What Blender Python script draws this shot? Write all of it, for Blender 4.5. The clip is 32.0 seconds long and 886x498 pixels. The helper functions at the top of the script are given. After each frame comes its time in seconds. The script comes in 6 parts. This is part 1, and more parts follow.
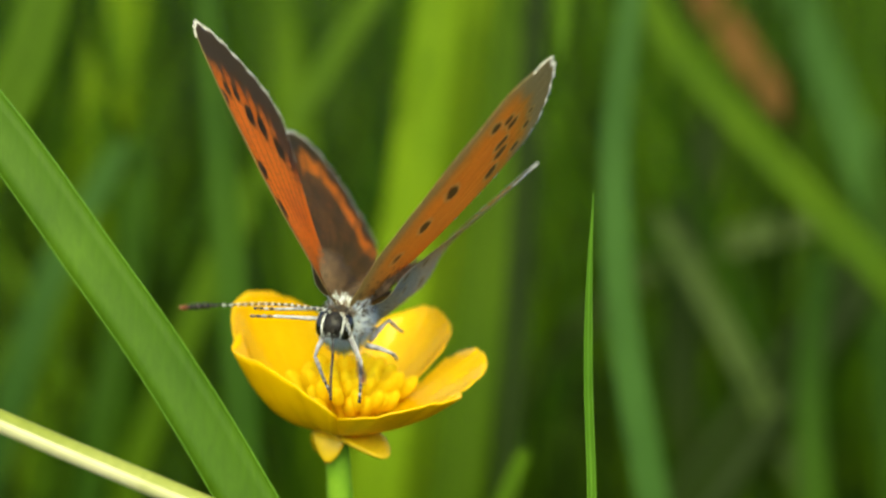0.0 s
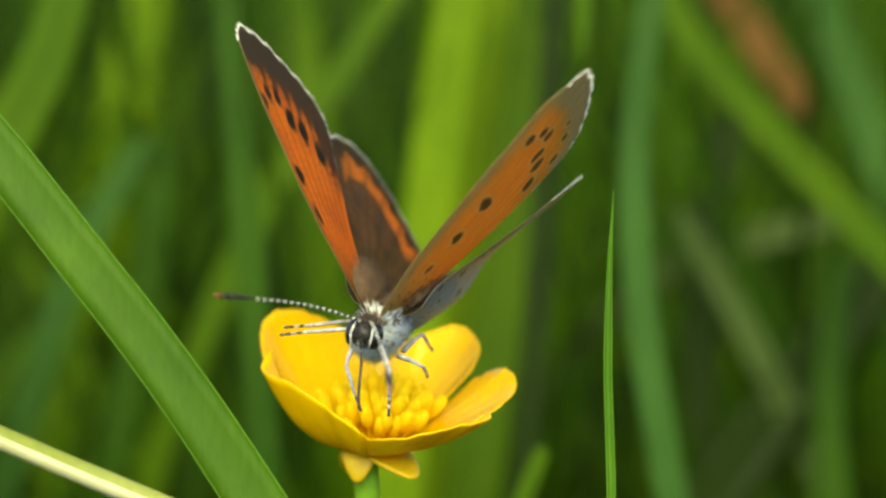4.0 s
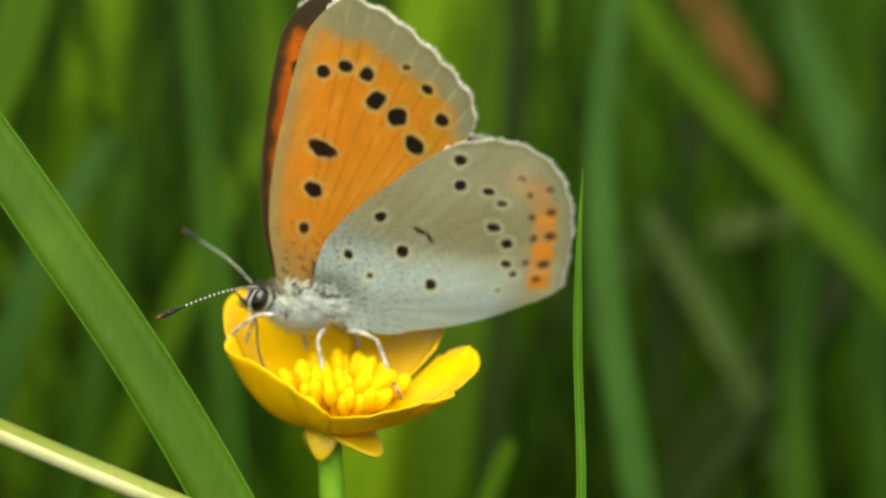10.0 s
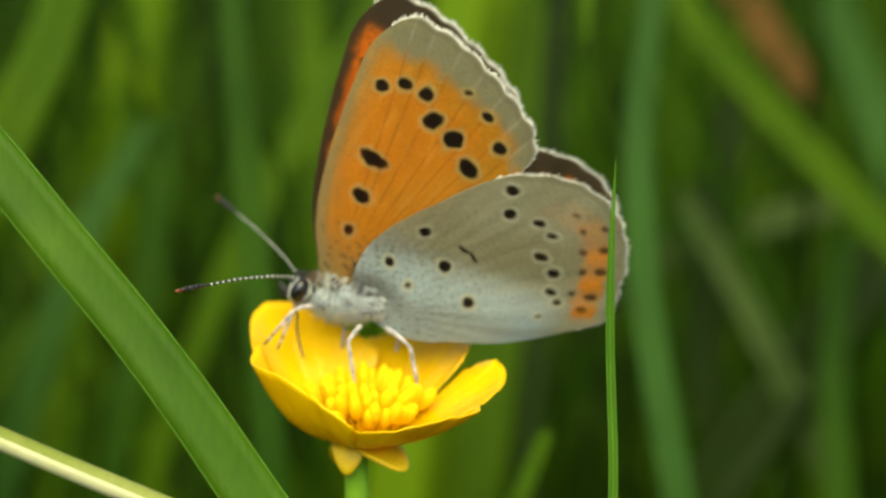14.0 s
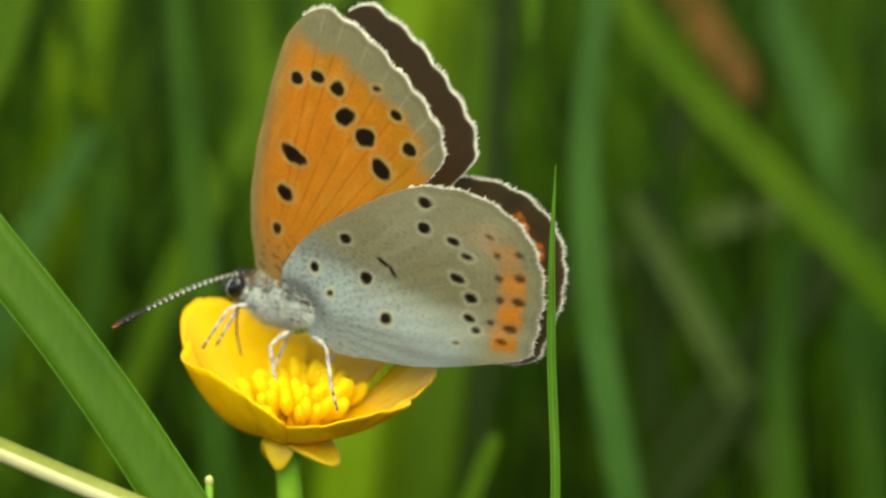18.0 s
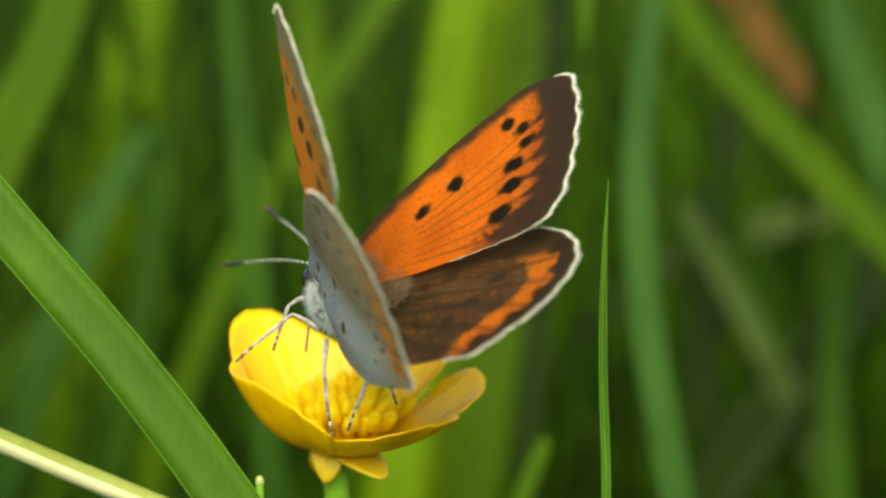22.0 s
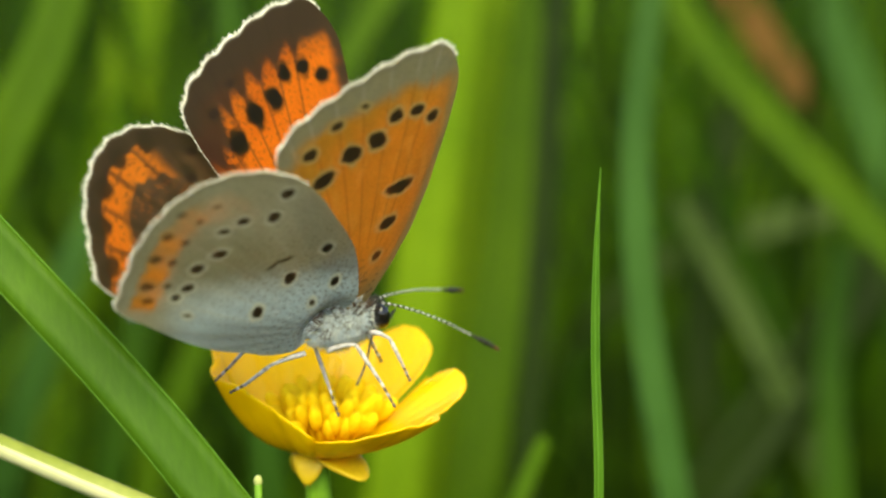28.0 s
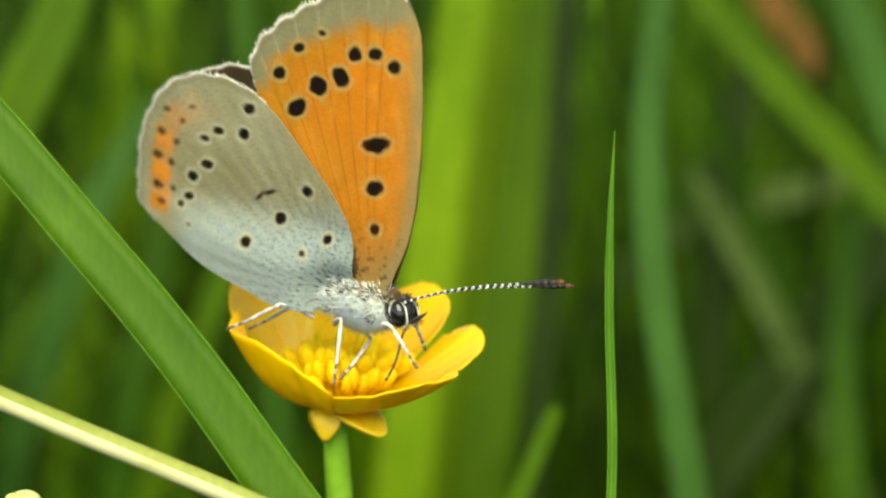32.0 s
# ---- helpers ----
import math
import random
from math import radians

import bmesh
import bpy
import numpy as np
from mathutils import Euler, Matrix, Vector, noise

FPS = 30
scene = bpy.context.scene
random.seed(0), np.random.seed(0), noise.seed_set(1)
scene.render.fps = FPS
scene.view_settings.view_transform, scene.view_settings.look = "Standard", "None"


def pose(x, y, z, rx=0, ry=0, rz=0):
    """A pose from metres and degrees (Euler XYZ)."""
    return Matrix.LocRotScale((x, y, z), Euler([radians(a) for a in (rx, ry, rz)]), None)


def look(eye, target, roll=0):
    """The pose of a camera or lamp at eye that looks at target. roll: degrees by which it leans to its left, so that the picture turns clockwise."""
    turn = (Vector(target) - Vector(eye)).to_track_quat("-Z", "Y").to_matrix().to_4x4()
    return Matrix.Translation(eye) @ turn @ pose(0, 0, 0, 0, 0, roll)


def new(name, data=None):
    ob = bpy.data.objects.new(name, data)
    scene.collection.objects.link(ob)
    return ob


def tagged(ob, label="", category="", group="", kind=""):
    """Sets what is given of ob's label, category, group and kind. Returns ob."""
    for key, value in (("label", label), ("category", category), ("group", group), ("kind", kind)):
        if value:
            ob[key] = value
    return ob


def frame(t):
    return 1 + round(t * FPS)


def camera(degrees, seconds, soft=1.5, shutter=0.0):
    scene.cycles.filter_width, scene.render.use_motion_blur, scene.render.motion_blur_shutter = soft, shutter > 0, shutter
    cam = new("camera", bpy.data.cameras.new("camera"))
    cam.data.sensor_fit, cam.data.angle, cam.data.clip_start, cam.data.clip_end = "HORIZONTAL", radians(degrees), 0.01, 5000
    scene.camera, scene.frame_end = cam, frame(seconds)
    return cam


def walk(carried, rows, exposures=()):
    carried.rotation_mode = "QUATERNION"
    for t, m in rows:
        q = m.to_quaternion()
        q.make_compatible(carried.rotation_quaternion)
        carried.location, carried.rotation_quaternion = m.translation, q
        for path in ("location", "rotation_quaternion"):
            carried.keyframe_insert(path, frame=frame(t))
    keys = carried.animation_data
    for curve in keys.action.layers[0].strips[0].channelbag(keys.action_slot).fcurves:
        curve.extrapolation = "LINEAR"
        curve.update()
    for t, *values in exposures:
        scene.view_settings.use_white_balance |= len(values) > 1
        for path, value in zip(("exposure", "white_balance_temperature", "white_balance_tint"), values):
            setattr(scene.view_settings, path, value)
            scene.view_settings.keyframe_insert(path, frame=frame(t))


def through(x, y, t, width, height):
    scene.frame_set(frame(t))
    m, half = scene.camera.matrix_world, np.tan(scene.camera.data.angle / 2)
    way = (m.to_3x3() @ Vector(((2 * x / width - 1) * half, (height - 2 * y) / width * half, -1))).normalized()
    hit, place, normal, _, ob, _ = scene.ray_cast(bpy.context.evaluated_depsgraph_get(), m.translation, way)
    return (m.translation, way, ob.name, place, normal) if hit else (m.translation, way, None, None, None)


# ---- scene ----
from collections import defaultdict
cam = camera(24.0, 32.0, soft=2.3, shutter=0.3)
cam.data.dof.use_dof = True
cam.data.dof.focus_distance = 0.1168
cam.data.dof.aperture_fstop = 26.0
walk(cam, [
    (0, pose(0, 0, 0.34, 78.202, 0, 0.093)),
    (0.5, pose(0, 0, 0.34, 78.155, 0, 0.031)),
    (1, pose(0, 0, 0.34, 78.155, 0, 0.093)),
    (1.5, pose(0, 0, 0.34, 78.264, 0, 0.342)),
    (2, pose(0, 0, 0.34, 78.217, 0, 0.357)),
    (2.5, pose(0, 0, 0.34, 78.031, 0, 0.45)),
    (3, pose(0, 0, 0.34, 77.891, 0, 0.59)),
    (3.5, pose(0, 0, 0.34, 78, 0, 0.637)),
    (5.5, pose(0, 0, 0.34, 78.295, 0, 0.482)),
    (6, pose(0, 0, 0.34, 78.124, 0, 0.031)),
    (6.5, pose(0, 0, 0.34, 78.031, 0, -0.28)),
    (7, pose(0, 0, 0.34, 78.047, 0, -0.14)),
    (7.5, pose(0, 0, 0.34, 77.72, 0, -0.093)),
    (8, pose(0, 0, 0.34, 78.078, 0, 0.047)),
    (8.5, pose(0, 0, 0.34, 78, 0, 0.093)),
    (9, pose(0, 0, 0.34, 78.202, 0, 0.047)),
    (9.5, pose(0, 0, 0.34, 78.171, 0, -0.233)),
    (10, pose(0, 0, 0.34, 77.953, 0, -0.311)),
    (10.5, pose(0, 0, 0.34, 77.798, 0, -0.45)),
    (11, pose(0, 0, 0.34, 77.767, 0, -0.404)),
    (11.5, pose(0, 0, 0.34, 77.689, 0, -0.373)),
    (12, pose(0, 0, 0.34, 77.907, 0, -0.14)),
    (12.5, pose(0, 0, 0.34, 77.767, 0, -0.186)),
    (13, pose(0, 0, 0.34, 78, 0, 0)),
    (13.5, pose(0, 0, 0.34, 78.047, 0, 0.715)),
    (14, pose(0, 0, 0.34, 77.674, 0, 0.746)),
    (14.5, pose(0, 0, 0.34, 77.767, 0, 0.59)),
    (16.5, pose(0, 0, 0.34, 77.596, 0, -0.016)),
    (17, pose(0, 0, 0.34, 77.674, 0, -0.186)),
    (17.5, pose(0, 0, 0.34, 77.55, 0, -0.544)),
    (18, pose(0, 0, 0.34, 77.798, 0, -0.73)),
    (18.5, pose(0, 0, 0.34, 78, 0, -0.73)),
    (19, pose(0, 0, 0.34, 77.938, 0, -0.637)),
    (19.5, pose(0, 0, 0.34, 78.078, 0, -0.264)),
    (20, pose(0, 0, 0.34, 78.031, 0, -0.047)),
    (20.5, pose(0, 0, 0.34, 77.938, 0, 0.311)),
    (21, pose(0, 0, 0.34, 78.124, 0, 0.342)),
    (21.5, pose(0, 0, 0.34, 78, 0, 0.357)),
    (22, pose(0, 0, 0.34, 77.86, 0, 0.715)),
    (22.5, pose(0, 0, 0.34, 77.674, 0, 0.404)),
    (23, pose(0, 0, 0.34, 78.124, 0, 0.59)),
    (23.5, pose(0, 0, 0.34, 77.984, 0, 0.746)),
    (24, pose(0, 0, 0.34, 77.814, 0, 0.839)),
    (24.5, pose(0, 0, 0.34, 77.86, 0, 0.808)),
    (25, pose(0, 0, 0.34, 77.984, 0, 0.885)),
    (25.5, pose(0, 0, 0.34, 77.767, 0, 0.885)),
    (27.5, pose(0, 0, 0.34, 77.689, 0, 0.668)),
    (28, pose(0, 0, 0.34, 77.845, 0, 0.668)),
    (28.5, pose(0, 0, 0.34, 77.503, 0, 0.699)),
    (29, pose(0, 0, 0.34, 77.456, 0, 0.637)),
    (29.5, pose(0, 0, 0.34, 77.441, 0, 0.621)),
    (30, pose(0, 0, 0.34, 77.456, 0, 0.668)),
    (30.5, pose(0, 0, 0.34, 77.41, 0, 0.901)),
    (31, pose(0, 0, 0.34, 77.177, 0, 0.901)),
    (31.5, pose(0, 0, 0.34, 76.819, 0, 0.948)),
    (32, pose(0, 0, 0.34, 77.006, 0, 0.994)),
], [(0, 0.84), (6, 0.82), (9, 0.6), (13, 0.5), (18, 0.56), (21, 0.7), (24, 0.86), (32, 0.92)])

# ---- light: high soft sun through thin cloud, sky all round ----
world = bpy.data.worlds.new("sky")
scene.world = world
world.use_nodes = True
sky = world.node_tree.nodes.new("ShaderNodeTexSky")
sky.sky_type, sky.sun_disc = "NISHITA", False
sky.sun_elevation, sky.sun_rotation = radians(50), radians(180)
world.node_tree.nodes["Background"].inputs["Strength"].default_value = 0.15
world.node_tree.links.new(sky.outputs[0], world.node_tree.nodes["Background"].inputs["Color"])
sun = new("sun", bpy.data.lights.new("sun", "SUN"))
sun.data.energy, sun.data.angle, sun.data.color = 4.4, radians(60), (1.0, 0.96, 0.48)
sun.matrix_world = look((0, -1, 1.2), (0, 0, 0))

MM = 0.001


# ---- materials ----
def lin(r, g, b):
    return tuple(((c / 255 + 0.055) / 1.055) ** 2.4 if c > 10 else c / 3294.6 for c in (r, g, b))


class Nodes:
    """A new material with a principled shader and short ways to add nodes."""

    def __init__(self, name, rough=0.5, spec=0.5):
        self.m = bpy.data.materials.new(name)
        self.m.use_nodes = True
        self.t = self.m.node_tree
        self.p = self.t.nodes["Principled BSDF"]
        self.out = self.t.nodes["Material Output"]
        self.p.inputs["Roughness"].default_value = rough
        self.p.inputs["Specular IOR Level"].default_value = spec

    def node(self, kind, **values):
        n = self.t.nodes.new(kind)
        for k, v in values.items():
            n.inputs[k].default_value = v
        return n

    def link(self, a, b):
        self.t.links.new(a, b)

    def coords(self, sx=1.0, sy=1.0, sz=1.0):
        c, m = self.node("ShaderNodeTexCoord"), self.node("ShaderNodeMapping", Scale=(sx, sy, sz))
        self.link(c.outputs["Object"], m.inputs["Vector"])
        return m.outputs[0]

    def noise(self, vec, scale, detail=3.0, rough=0.55):
        n = self.node("ShaderNodeTexNoise", Scale=scale, Detail=detail, Roughness=rough)
        self.link(vec, n.inputs["Vector"])
        return n.outputs["Fac"]

    def ramp(self, fac, stops):
        r = self.node("ShaderNodeValToRGB")
        e = r.color_ramp.elements
        while len(e) < len(stops):
            e.new(0.5)
        for el, (pos, col) in zip(e, stops):
            el.position, el.color = pos, (*col, 1)
        self.link(fac, r.inputs["Fac"])
        return r.outputs["Color"]

    def mix(self, kind, fac, a, b):
        n = self.t.nodes.new("ShaderNodeMix")
        n.data_type, n.blend_type = "RGBA", kind
        for sock, v in ((n.inputs[0], fac), (n.inputs[6], a), (n.inputs[7], b)):
            if hasattr(v, "is_linked"):
                self.link(v, sock)
            else:
                sock.default_value = v if isinstance(v, float) else (*v, 1)
        return n.outputs[2]

    def bump(self, fac, strength, dist):
        b = self.node("ShaderNodeBump", Strength=strength, Distance=dist)
        self.link(fac, b.inputs["Height"])
        self.link(b.outputs[0], self.p.inputs["Normal"])

    def done(self, colour, through=0.0, tint=None):
        if hasattr(colour, "is_linked"):
            self.link(colour, self.p.inputs["Base Color"])
        else:
            self.p.inputs["Base Color"].default_value = (*colour, 1)
        if through:
            tr, mx = self.node("ShaderNodeBsdfTranslucent"), self.node("ShaderNodeMixShader", Fac=through)
            if tint is None:
                tint = colour
            if hasattr(tint, "is_linked"):
                self.link(tint, tr.inputs["Color"])
            else:
                tr.inputs["Color"].default_value = (*tint, 1)
            self.link(self.p.outputs[0], mx.inputs[1])
            self.link(tr.outputs[0], mx.inputs[2])
            self.link(mx.outputs[0], self.out.inputs["Surface"])
        return self.m


def leaf_mat(name, dark, light, rough=0.5, through=0.35, lines=1400):
    n = Nodes(name, rough, 0.13)
    ribs = n.noise(n.coords(1, 1, 0.03), lines, 2)
    patch = n.noise(n.coords(), 60, 3)
    ob = n.node("ShaderNodeObjectInfo")
    dark, light = (tuple(0.76 * v for v in c) for c in (dark, light))
    base = n.ramp(patch, [(0.3, dark), (0.7, light)])
    base = n.mix("MULTIPLY", 0.5, base, n.ramp(ribs, [(0.3, (0.62, 0.68, 0.55)), (0.7, (1, 1, 1))]))
    hue = n.node("ShaderNodeHueSaturation", Saturation=1.0)
    mp = n.node("ShaderNodeMapRange", **{"To Min": 0.85, "To Max": 1.15})
    n.link(ob.outputs["Random"], mp.inputs["Value"])
    n.link(mp.outputs[0], hue.inputs["Value"])
    n.link(base, hue.inputs["Color"])
    n.bump(ribs, 0.25, 0.0001)
    return n.done(hue.outputs[0], through)


M_GREEN = leaf_mat("grass green", lin(42, 77, 6), lin(61, 96, 9))
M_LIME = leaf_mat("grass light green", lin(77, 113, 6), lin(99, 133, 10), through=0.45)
# Sunlight and shade on grass put into colour: a brighter and a darker green.
M_BRIGHT = leaf_mat("grass sun green", lin(112, 150, 8), lin(142, 174, 14), through=0.5)
M_DARK = leaf_mat("grass shade green", lin(30, 49, 4), lin(45, 66, 6))
M_BLUE = leaf_mat("grass blue green", lin(56, 95, 32), lin(77, 118, 50))
M_PALE = leaf_mat("grass pale", lin(74, 98, 44), lin(98, 118, 62))
M_BROWN = leaf_mat("dead grass", lin(98, 70, 28), lin(120, 86, 40), 0.6, 0.3)
M_LEAF = leaf_mat("broad blade", lin(42, 80, 8), lin(86, 124, 20), 0.48, 0.25, 3200)
M_THIN = leaf_mat("thin blade", lin(70, 116, 24), lin(92, 136, 34), 0.4, 0.35, 2600)
M_RIB = leaf_mat("midrib", lin(86, 134, 34), lin(104, 150, 46), 0.4, 0.2, 2600)
GRASS = {"green": M_GREEN, "bright": M_BRIGHT, "lime": M_LIME, "dark": M_DARK, "blue": M_BLUE, "pale": M_PALE, "brown": M_BROWN}


def straw_mat():
    n = Nodes("dry straw", 0.45, 0.4)
    f = n.noise(n.coords(), 220, 4)
    g = n.noise(n.coords(1, 1, 1), 1800, 2)
    c = n.ramp(f, [(0.3, lin(170, 172, 112)), (0.5, lin(196, 194, 150)), (0.66, lin(204, 198, 160)), (0.74, lin(172, 136, 96))])
    c = n.mix("MULTIPLY", 0.35, c, n.ramp(g, [(0.3, (0.7, 0.7, 0.6)), (0.7, (1, 1, 1))]))
    n.bump(g, 0.2, 0.0001)
    return n.done(c, 0.15)


M_STRAW = straw_mat()
M_CULM = leaf_mat("stalk green", lin(150, 160, 70), lin(180, 184, 104), 0.45, 0.2, 2200)


def petal_mat():
    n = Nodes("buttercup petal", 0.24, 0.32)
    f = n.noise(n.coords(1, 1, 0.25), 900, 3)
    g = n.noise(n.coords(), 160, 2)
    c = n.ramp(g, [(0.3, lin(240, 188, 1)), (0.7, lin(246, 202, 2))])
    c = n.mix("MULTIPLY", 0.3, c, n.ramp(f, [(0.3, (0.95, 0.88, 0.75)), (0.65, (1, 1, 1))]))
    n.bump(f, 0.6, 0.00022)
    return n.done(c, 0.24)


M_PETAL = petal_mat()


def plain_mat(name, a, b, rough=0.5, scale=1500, through=0.0, spec=0.4):
    n = Nodes(name, rough, spec)
    f = n.noise(n.coords(), scale, 3)
    n.bump(f, 0.3, 0.00008)
    return n.done(n.ramp(f, [(0.35, a), (0.68, b)]), through)


M_STAMEN = plain_mat("stamen", lin(250, 218, 12), lin(253, 229, 26), 0.55, 1800, 0.5, 0.1)
M_PISTIL = plain_mat("pistil", lin(244, 194, 2), lin(248, 206, 4), 0.5, 1800, 0.3, 0.2)
M_SEPAL = plain_mat("sepal", lin(196, 164, 8), lin(226, 188, 12), 0.45, 900, 0.2)
M_SPOT = plain_mat("brown fleck", lin(96, 62, 8), lin(150, 104, 12), 0.6, 2400)
M_BUD = plain_mat("bud", lin(196, 204, 120), lin(226, 230, 160), 0.5, 700, 0.3)
M_STEM = plain_mat("stem", lin(112, 164, 30), lin(144, 190, 50), 0.45, 500, 0.3)
M_EYE = plain_mat("insect eye", lin(12, 10, 10), lin(28, 22, 22), 0.12, 3000, 0, 0.6)
M_BLACK = plain_mat("black scales", lin(20, 18, 18), lin(42, 36, 34), 0.5, 3000)
M_WHITE = plain_mat("white scales", lin(200, 200, 196), lin(236, 236, 230), 0.6, 3000, 0.1)
M_LEG = plain_mat("leg scales", lin(124, 118, 124), lin(198, 192, 196), 0.55, 2600)
M_FOOT = plain_mat("dark foot", lin(54, 44, 38), lin(104, 90, 78), 0.55, 2600)
M_TIP = plain_mat("antenna tip", lin(84, 42, 22), lin(120, 62, 32), 0.5, 3000)
M_FURG = plain_mat("grey fur", lin(202, 213, 224), lin(238, 240, 238), 0.7, 2000, 0.25)
M_FURB = plain_mat("brown fur", lin(70, 54, 40), lin(116, 92, 70), 0.7, 2000, 0.15)
M_BODY = plain_mat("body scales", lin(140, 144, 146), lin(190, 190, 180), 0.65, 1600)
M_BACK = plain_mat("back scales", lin(48, 36, 28), lin(84, 64, 48), 0.6, 1600)


def soil_mat():
    """Meadow floor: moss and short grass over brown earth, uneven at two scales."""
    n = Nodes("meadow floor", 0.9, 0.1)
    v = n.coords()
    patch, fine = n.noise(v, 1.7, 5), n.noise(v, 90, 4)
    c = n.ramp(patch, [(0.3, lin(36, 56, 8)), (0.52, lin(62, 90, 14)), (0.72, lin(84, 110, 24))])
    c = n.mix("MIX", n.ramp(fine, [(0.56, (0, 0, 0)), (0.72, (0.8, 0.8, 0.8))]), c, lin(64, 52, 30))
    n.bump(fine, 0.6, 0.01)
    return n.done(c)


M_SOIL = soil_mat()
M_FRINGE = plain_mat("wing fringe", lin(196, 193, 188), lin(230, 227, 222), 0.6, 2000, 0.35)


def wing_mat():
    n = Nodes("wing scales", 0.65, 0.15)
    a = n.node("ShaderNodeAttribute")
    a.attribute_name = "pattern"
    grain = n.noise(n.coords(), 5200, 2, 0.7)
    soft = n.noise(n.coords(), 700, 3)
    c = n.mix("MULTIPLY", 0.42, a.outputs["Color"], n.ramp(grain, [(0.3, (0.7, 0.69, 0.67)), (0.62, (1.08, 1.08, 1.08))]))
    c = n.mix("MULTIPLY", 0.5, c, n.ramp(soft, [(0.3, (0.82, 0.8, 0.78)), (0.7, (1.06, 1.06, 1.06))]))
    n.bump(grain, 0.3, 0.00005)
    return n.done(c, 0.63, n.mix("MIX", 0.4, c, lin(226, 204, 150)))


M_WING = wing_mat()


# ---- building helpers ----
def mesh_ob(name, bm, material, parent=None, label="", smooth=True):
    me = bpy.data.meshes.new(name)
    bmesh.ops.recalc_face_normals(bm, faces=bm.faces)
    bm.to_mesh(me)
    bm.free()
    for p in me.polygons:
        p.use_smooth = smooth
    me.materials.append(material)
    ob = new(name, me)
    ob.parent = parent
    if label:
        ob["label"] = label
    return ob


def part(name, bm, material, parent, label=""):
    return mesh_ob(name, bm, material, parent, label)


def grid_ob(name, verts, faces, material, parent=None, label=""):
    me = bpy.data.meshes.new(name)
    me.from_pydata(verts, [], faces)
    me.polygons.foreach_set("use_smooth", [True] * len(me.polygons))
    me.materials.append(material)
    ob = new(name, me)
    ob.parent = parent
    if label:
        ob["label"] = label
    return ob


def spline(points, n):
    """A smooth line of n points through the given ones."""
    P = [Vector(p) for p in points]
    P = [2 * P[0] - P[1]] + P + [2 * P[-1] - P[-2]]
    out = []
    for i in range(n):
        s = i / (n - 1) * (len(P) - 3)
        k = min(int(s), len(P) - 4)
        u = s - k
        a, b, c, d = P[k:k + 4]
        h0, h1, h2 = (b - a).length, (c - b).length, (d - c).length
        m1 = ((b - a) / h0 * h1 + (c - b) / h1 * h0) / (h0 + h1) * h1
        m2 = ((c - b) / h1 * h2 + (d - c) / h2 * h1) / (h1 + h2) * h1
        out.append(b + (c - b) * (3 * u * u - 2 * u ** 3) + m1 * (u - 2 * u * u + u ** 3) + m2 * (u ** 3 - u * u))
    return out


def tube(bm, points, radii, sides=8):
    """A round stem along the points; closed at both ends."""
    rings = []
    for i, p in enumerate(points):
        t = (points[min(i + 1, len(points) - 1)] - points[max(i - 1, 0)]).normalized()
        s = t.cross(Vector((0.31, 0.87, 0.38))).normalized()
        u = t.cross(s)
        rings.append([bm.verts.new(p + radii[i] * (math.cos(a) * s + math.sin(a) * u)) for a in (2 * math.pi * k / sides for k in range(sides))])
    for a, b in zip(rings, rings[1:]):
        for k in range(sides):
            bm.faces.new((a[k], a[(k + 1) % sides], b[(k + 1) % sides], b[k]))
    bm.faces.new(rings[0])
    bm.faces.new(rings[-1])


def ball(bm, centre, radii, m=None, seg=16):
    r = bmesh.ops.create_uvsphere(bm, u_segments=seg, v_segments=seg // 2 + 2, radius=1)
    mat = Matrix.Translation(centre) @ (m or Matrix()) @ Matrix.Diagonal((*radii, 1))
    bmesh.ops.transform(bm, matrix=mat, verts=r["verts"])


def ribbon(points, widths, facing, fold=0.25, thick=0.00012, n=28, twist=0.0):
    """A blade of grass: a folded strip with a keel and thickness along a smooth line."""
    line = spline(points, n)
    verts, faces = [], []
    for i, p in enumerate(line):
        t = (line[min(i + 1, n - 1)] - line[max(i - 1, 0)]).normalized()
        f = Vector(facing)
        side = t.cross(f).normalized()
        nor = side.cross(t).normalized()
        a = twist * i / (n - 1)
        side, nor = math.cos(a) * side + math.sin(a) * nor, math.cos(a) * nor - math.sin(a) * side
        x = i / (n - 1) * (len(widths) - 1)
        k = min(int(x), len(widths) - 2)
        w = (widths[k] * (1 - x + k) + widths[k + 1] * (x - k)) / 2
        for s, lift in ((-1, 0), (-0.5, 0.5), (0, 1), (0.5, 0.5), (1, 0)):
            verts.append(p + side * (s * w) - nor * (lift * fold * w))
        for s, lift in ((1, 0), (0.5, 0.5), (0, 1), (-0.5, 0.5), (-1, 0)):
            verts.append(p + side * (s * w * 0.98) - nor * (lift * fold * w + thick))
    for i in range(n - 1):
        for k in range(10):
            a, b = i * 10 + k, i * 10 + (k + 1) % 10
            faces.append((a, b, b + 10, a + 10))
    faces.append(tuple(range(10)))
    faces.append(tuple(range((n - 1) * 10, n * 10)))
    return verts, faces


# ---- ground and far meadow ----
def build_ground():
    n = 60
    verts, faces = [], []
    for i in range(n + 1):
        for j in range(n + 1):
            u, v = (i / n - 0.5) * 2, (j / n - 0.5) * 2
            x, y = math.copysign(abs(u) ** 4, u) * 400, math.copysign(abs(v) ** 4, v) * 400
            verts.append((x, y, noise.noise((x * 9, y * 9, 0)) * 0.006 - 0.006))
    for i in range(n):
        for j in range(n):
            a = i * (n + 1) + j
            faces.append((a, a + n + 1, a + n + 2, a + 1))
    tagged(grid_ob("ground", verts, faces, M_SOIL), "dark soil of a meadow under dense grass", "ground", kind="structure")


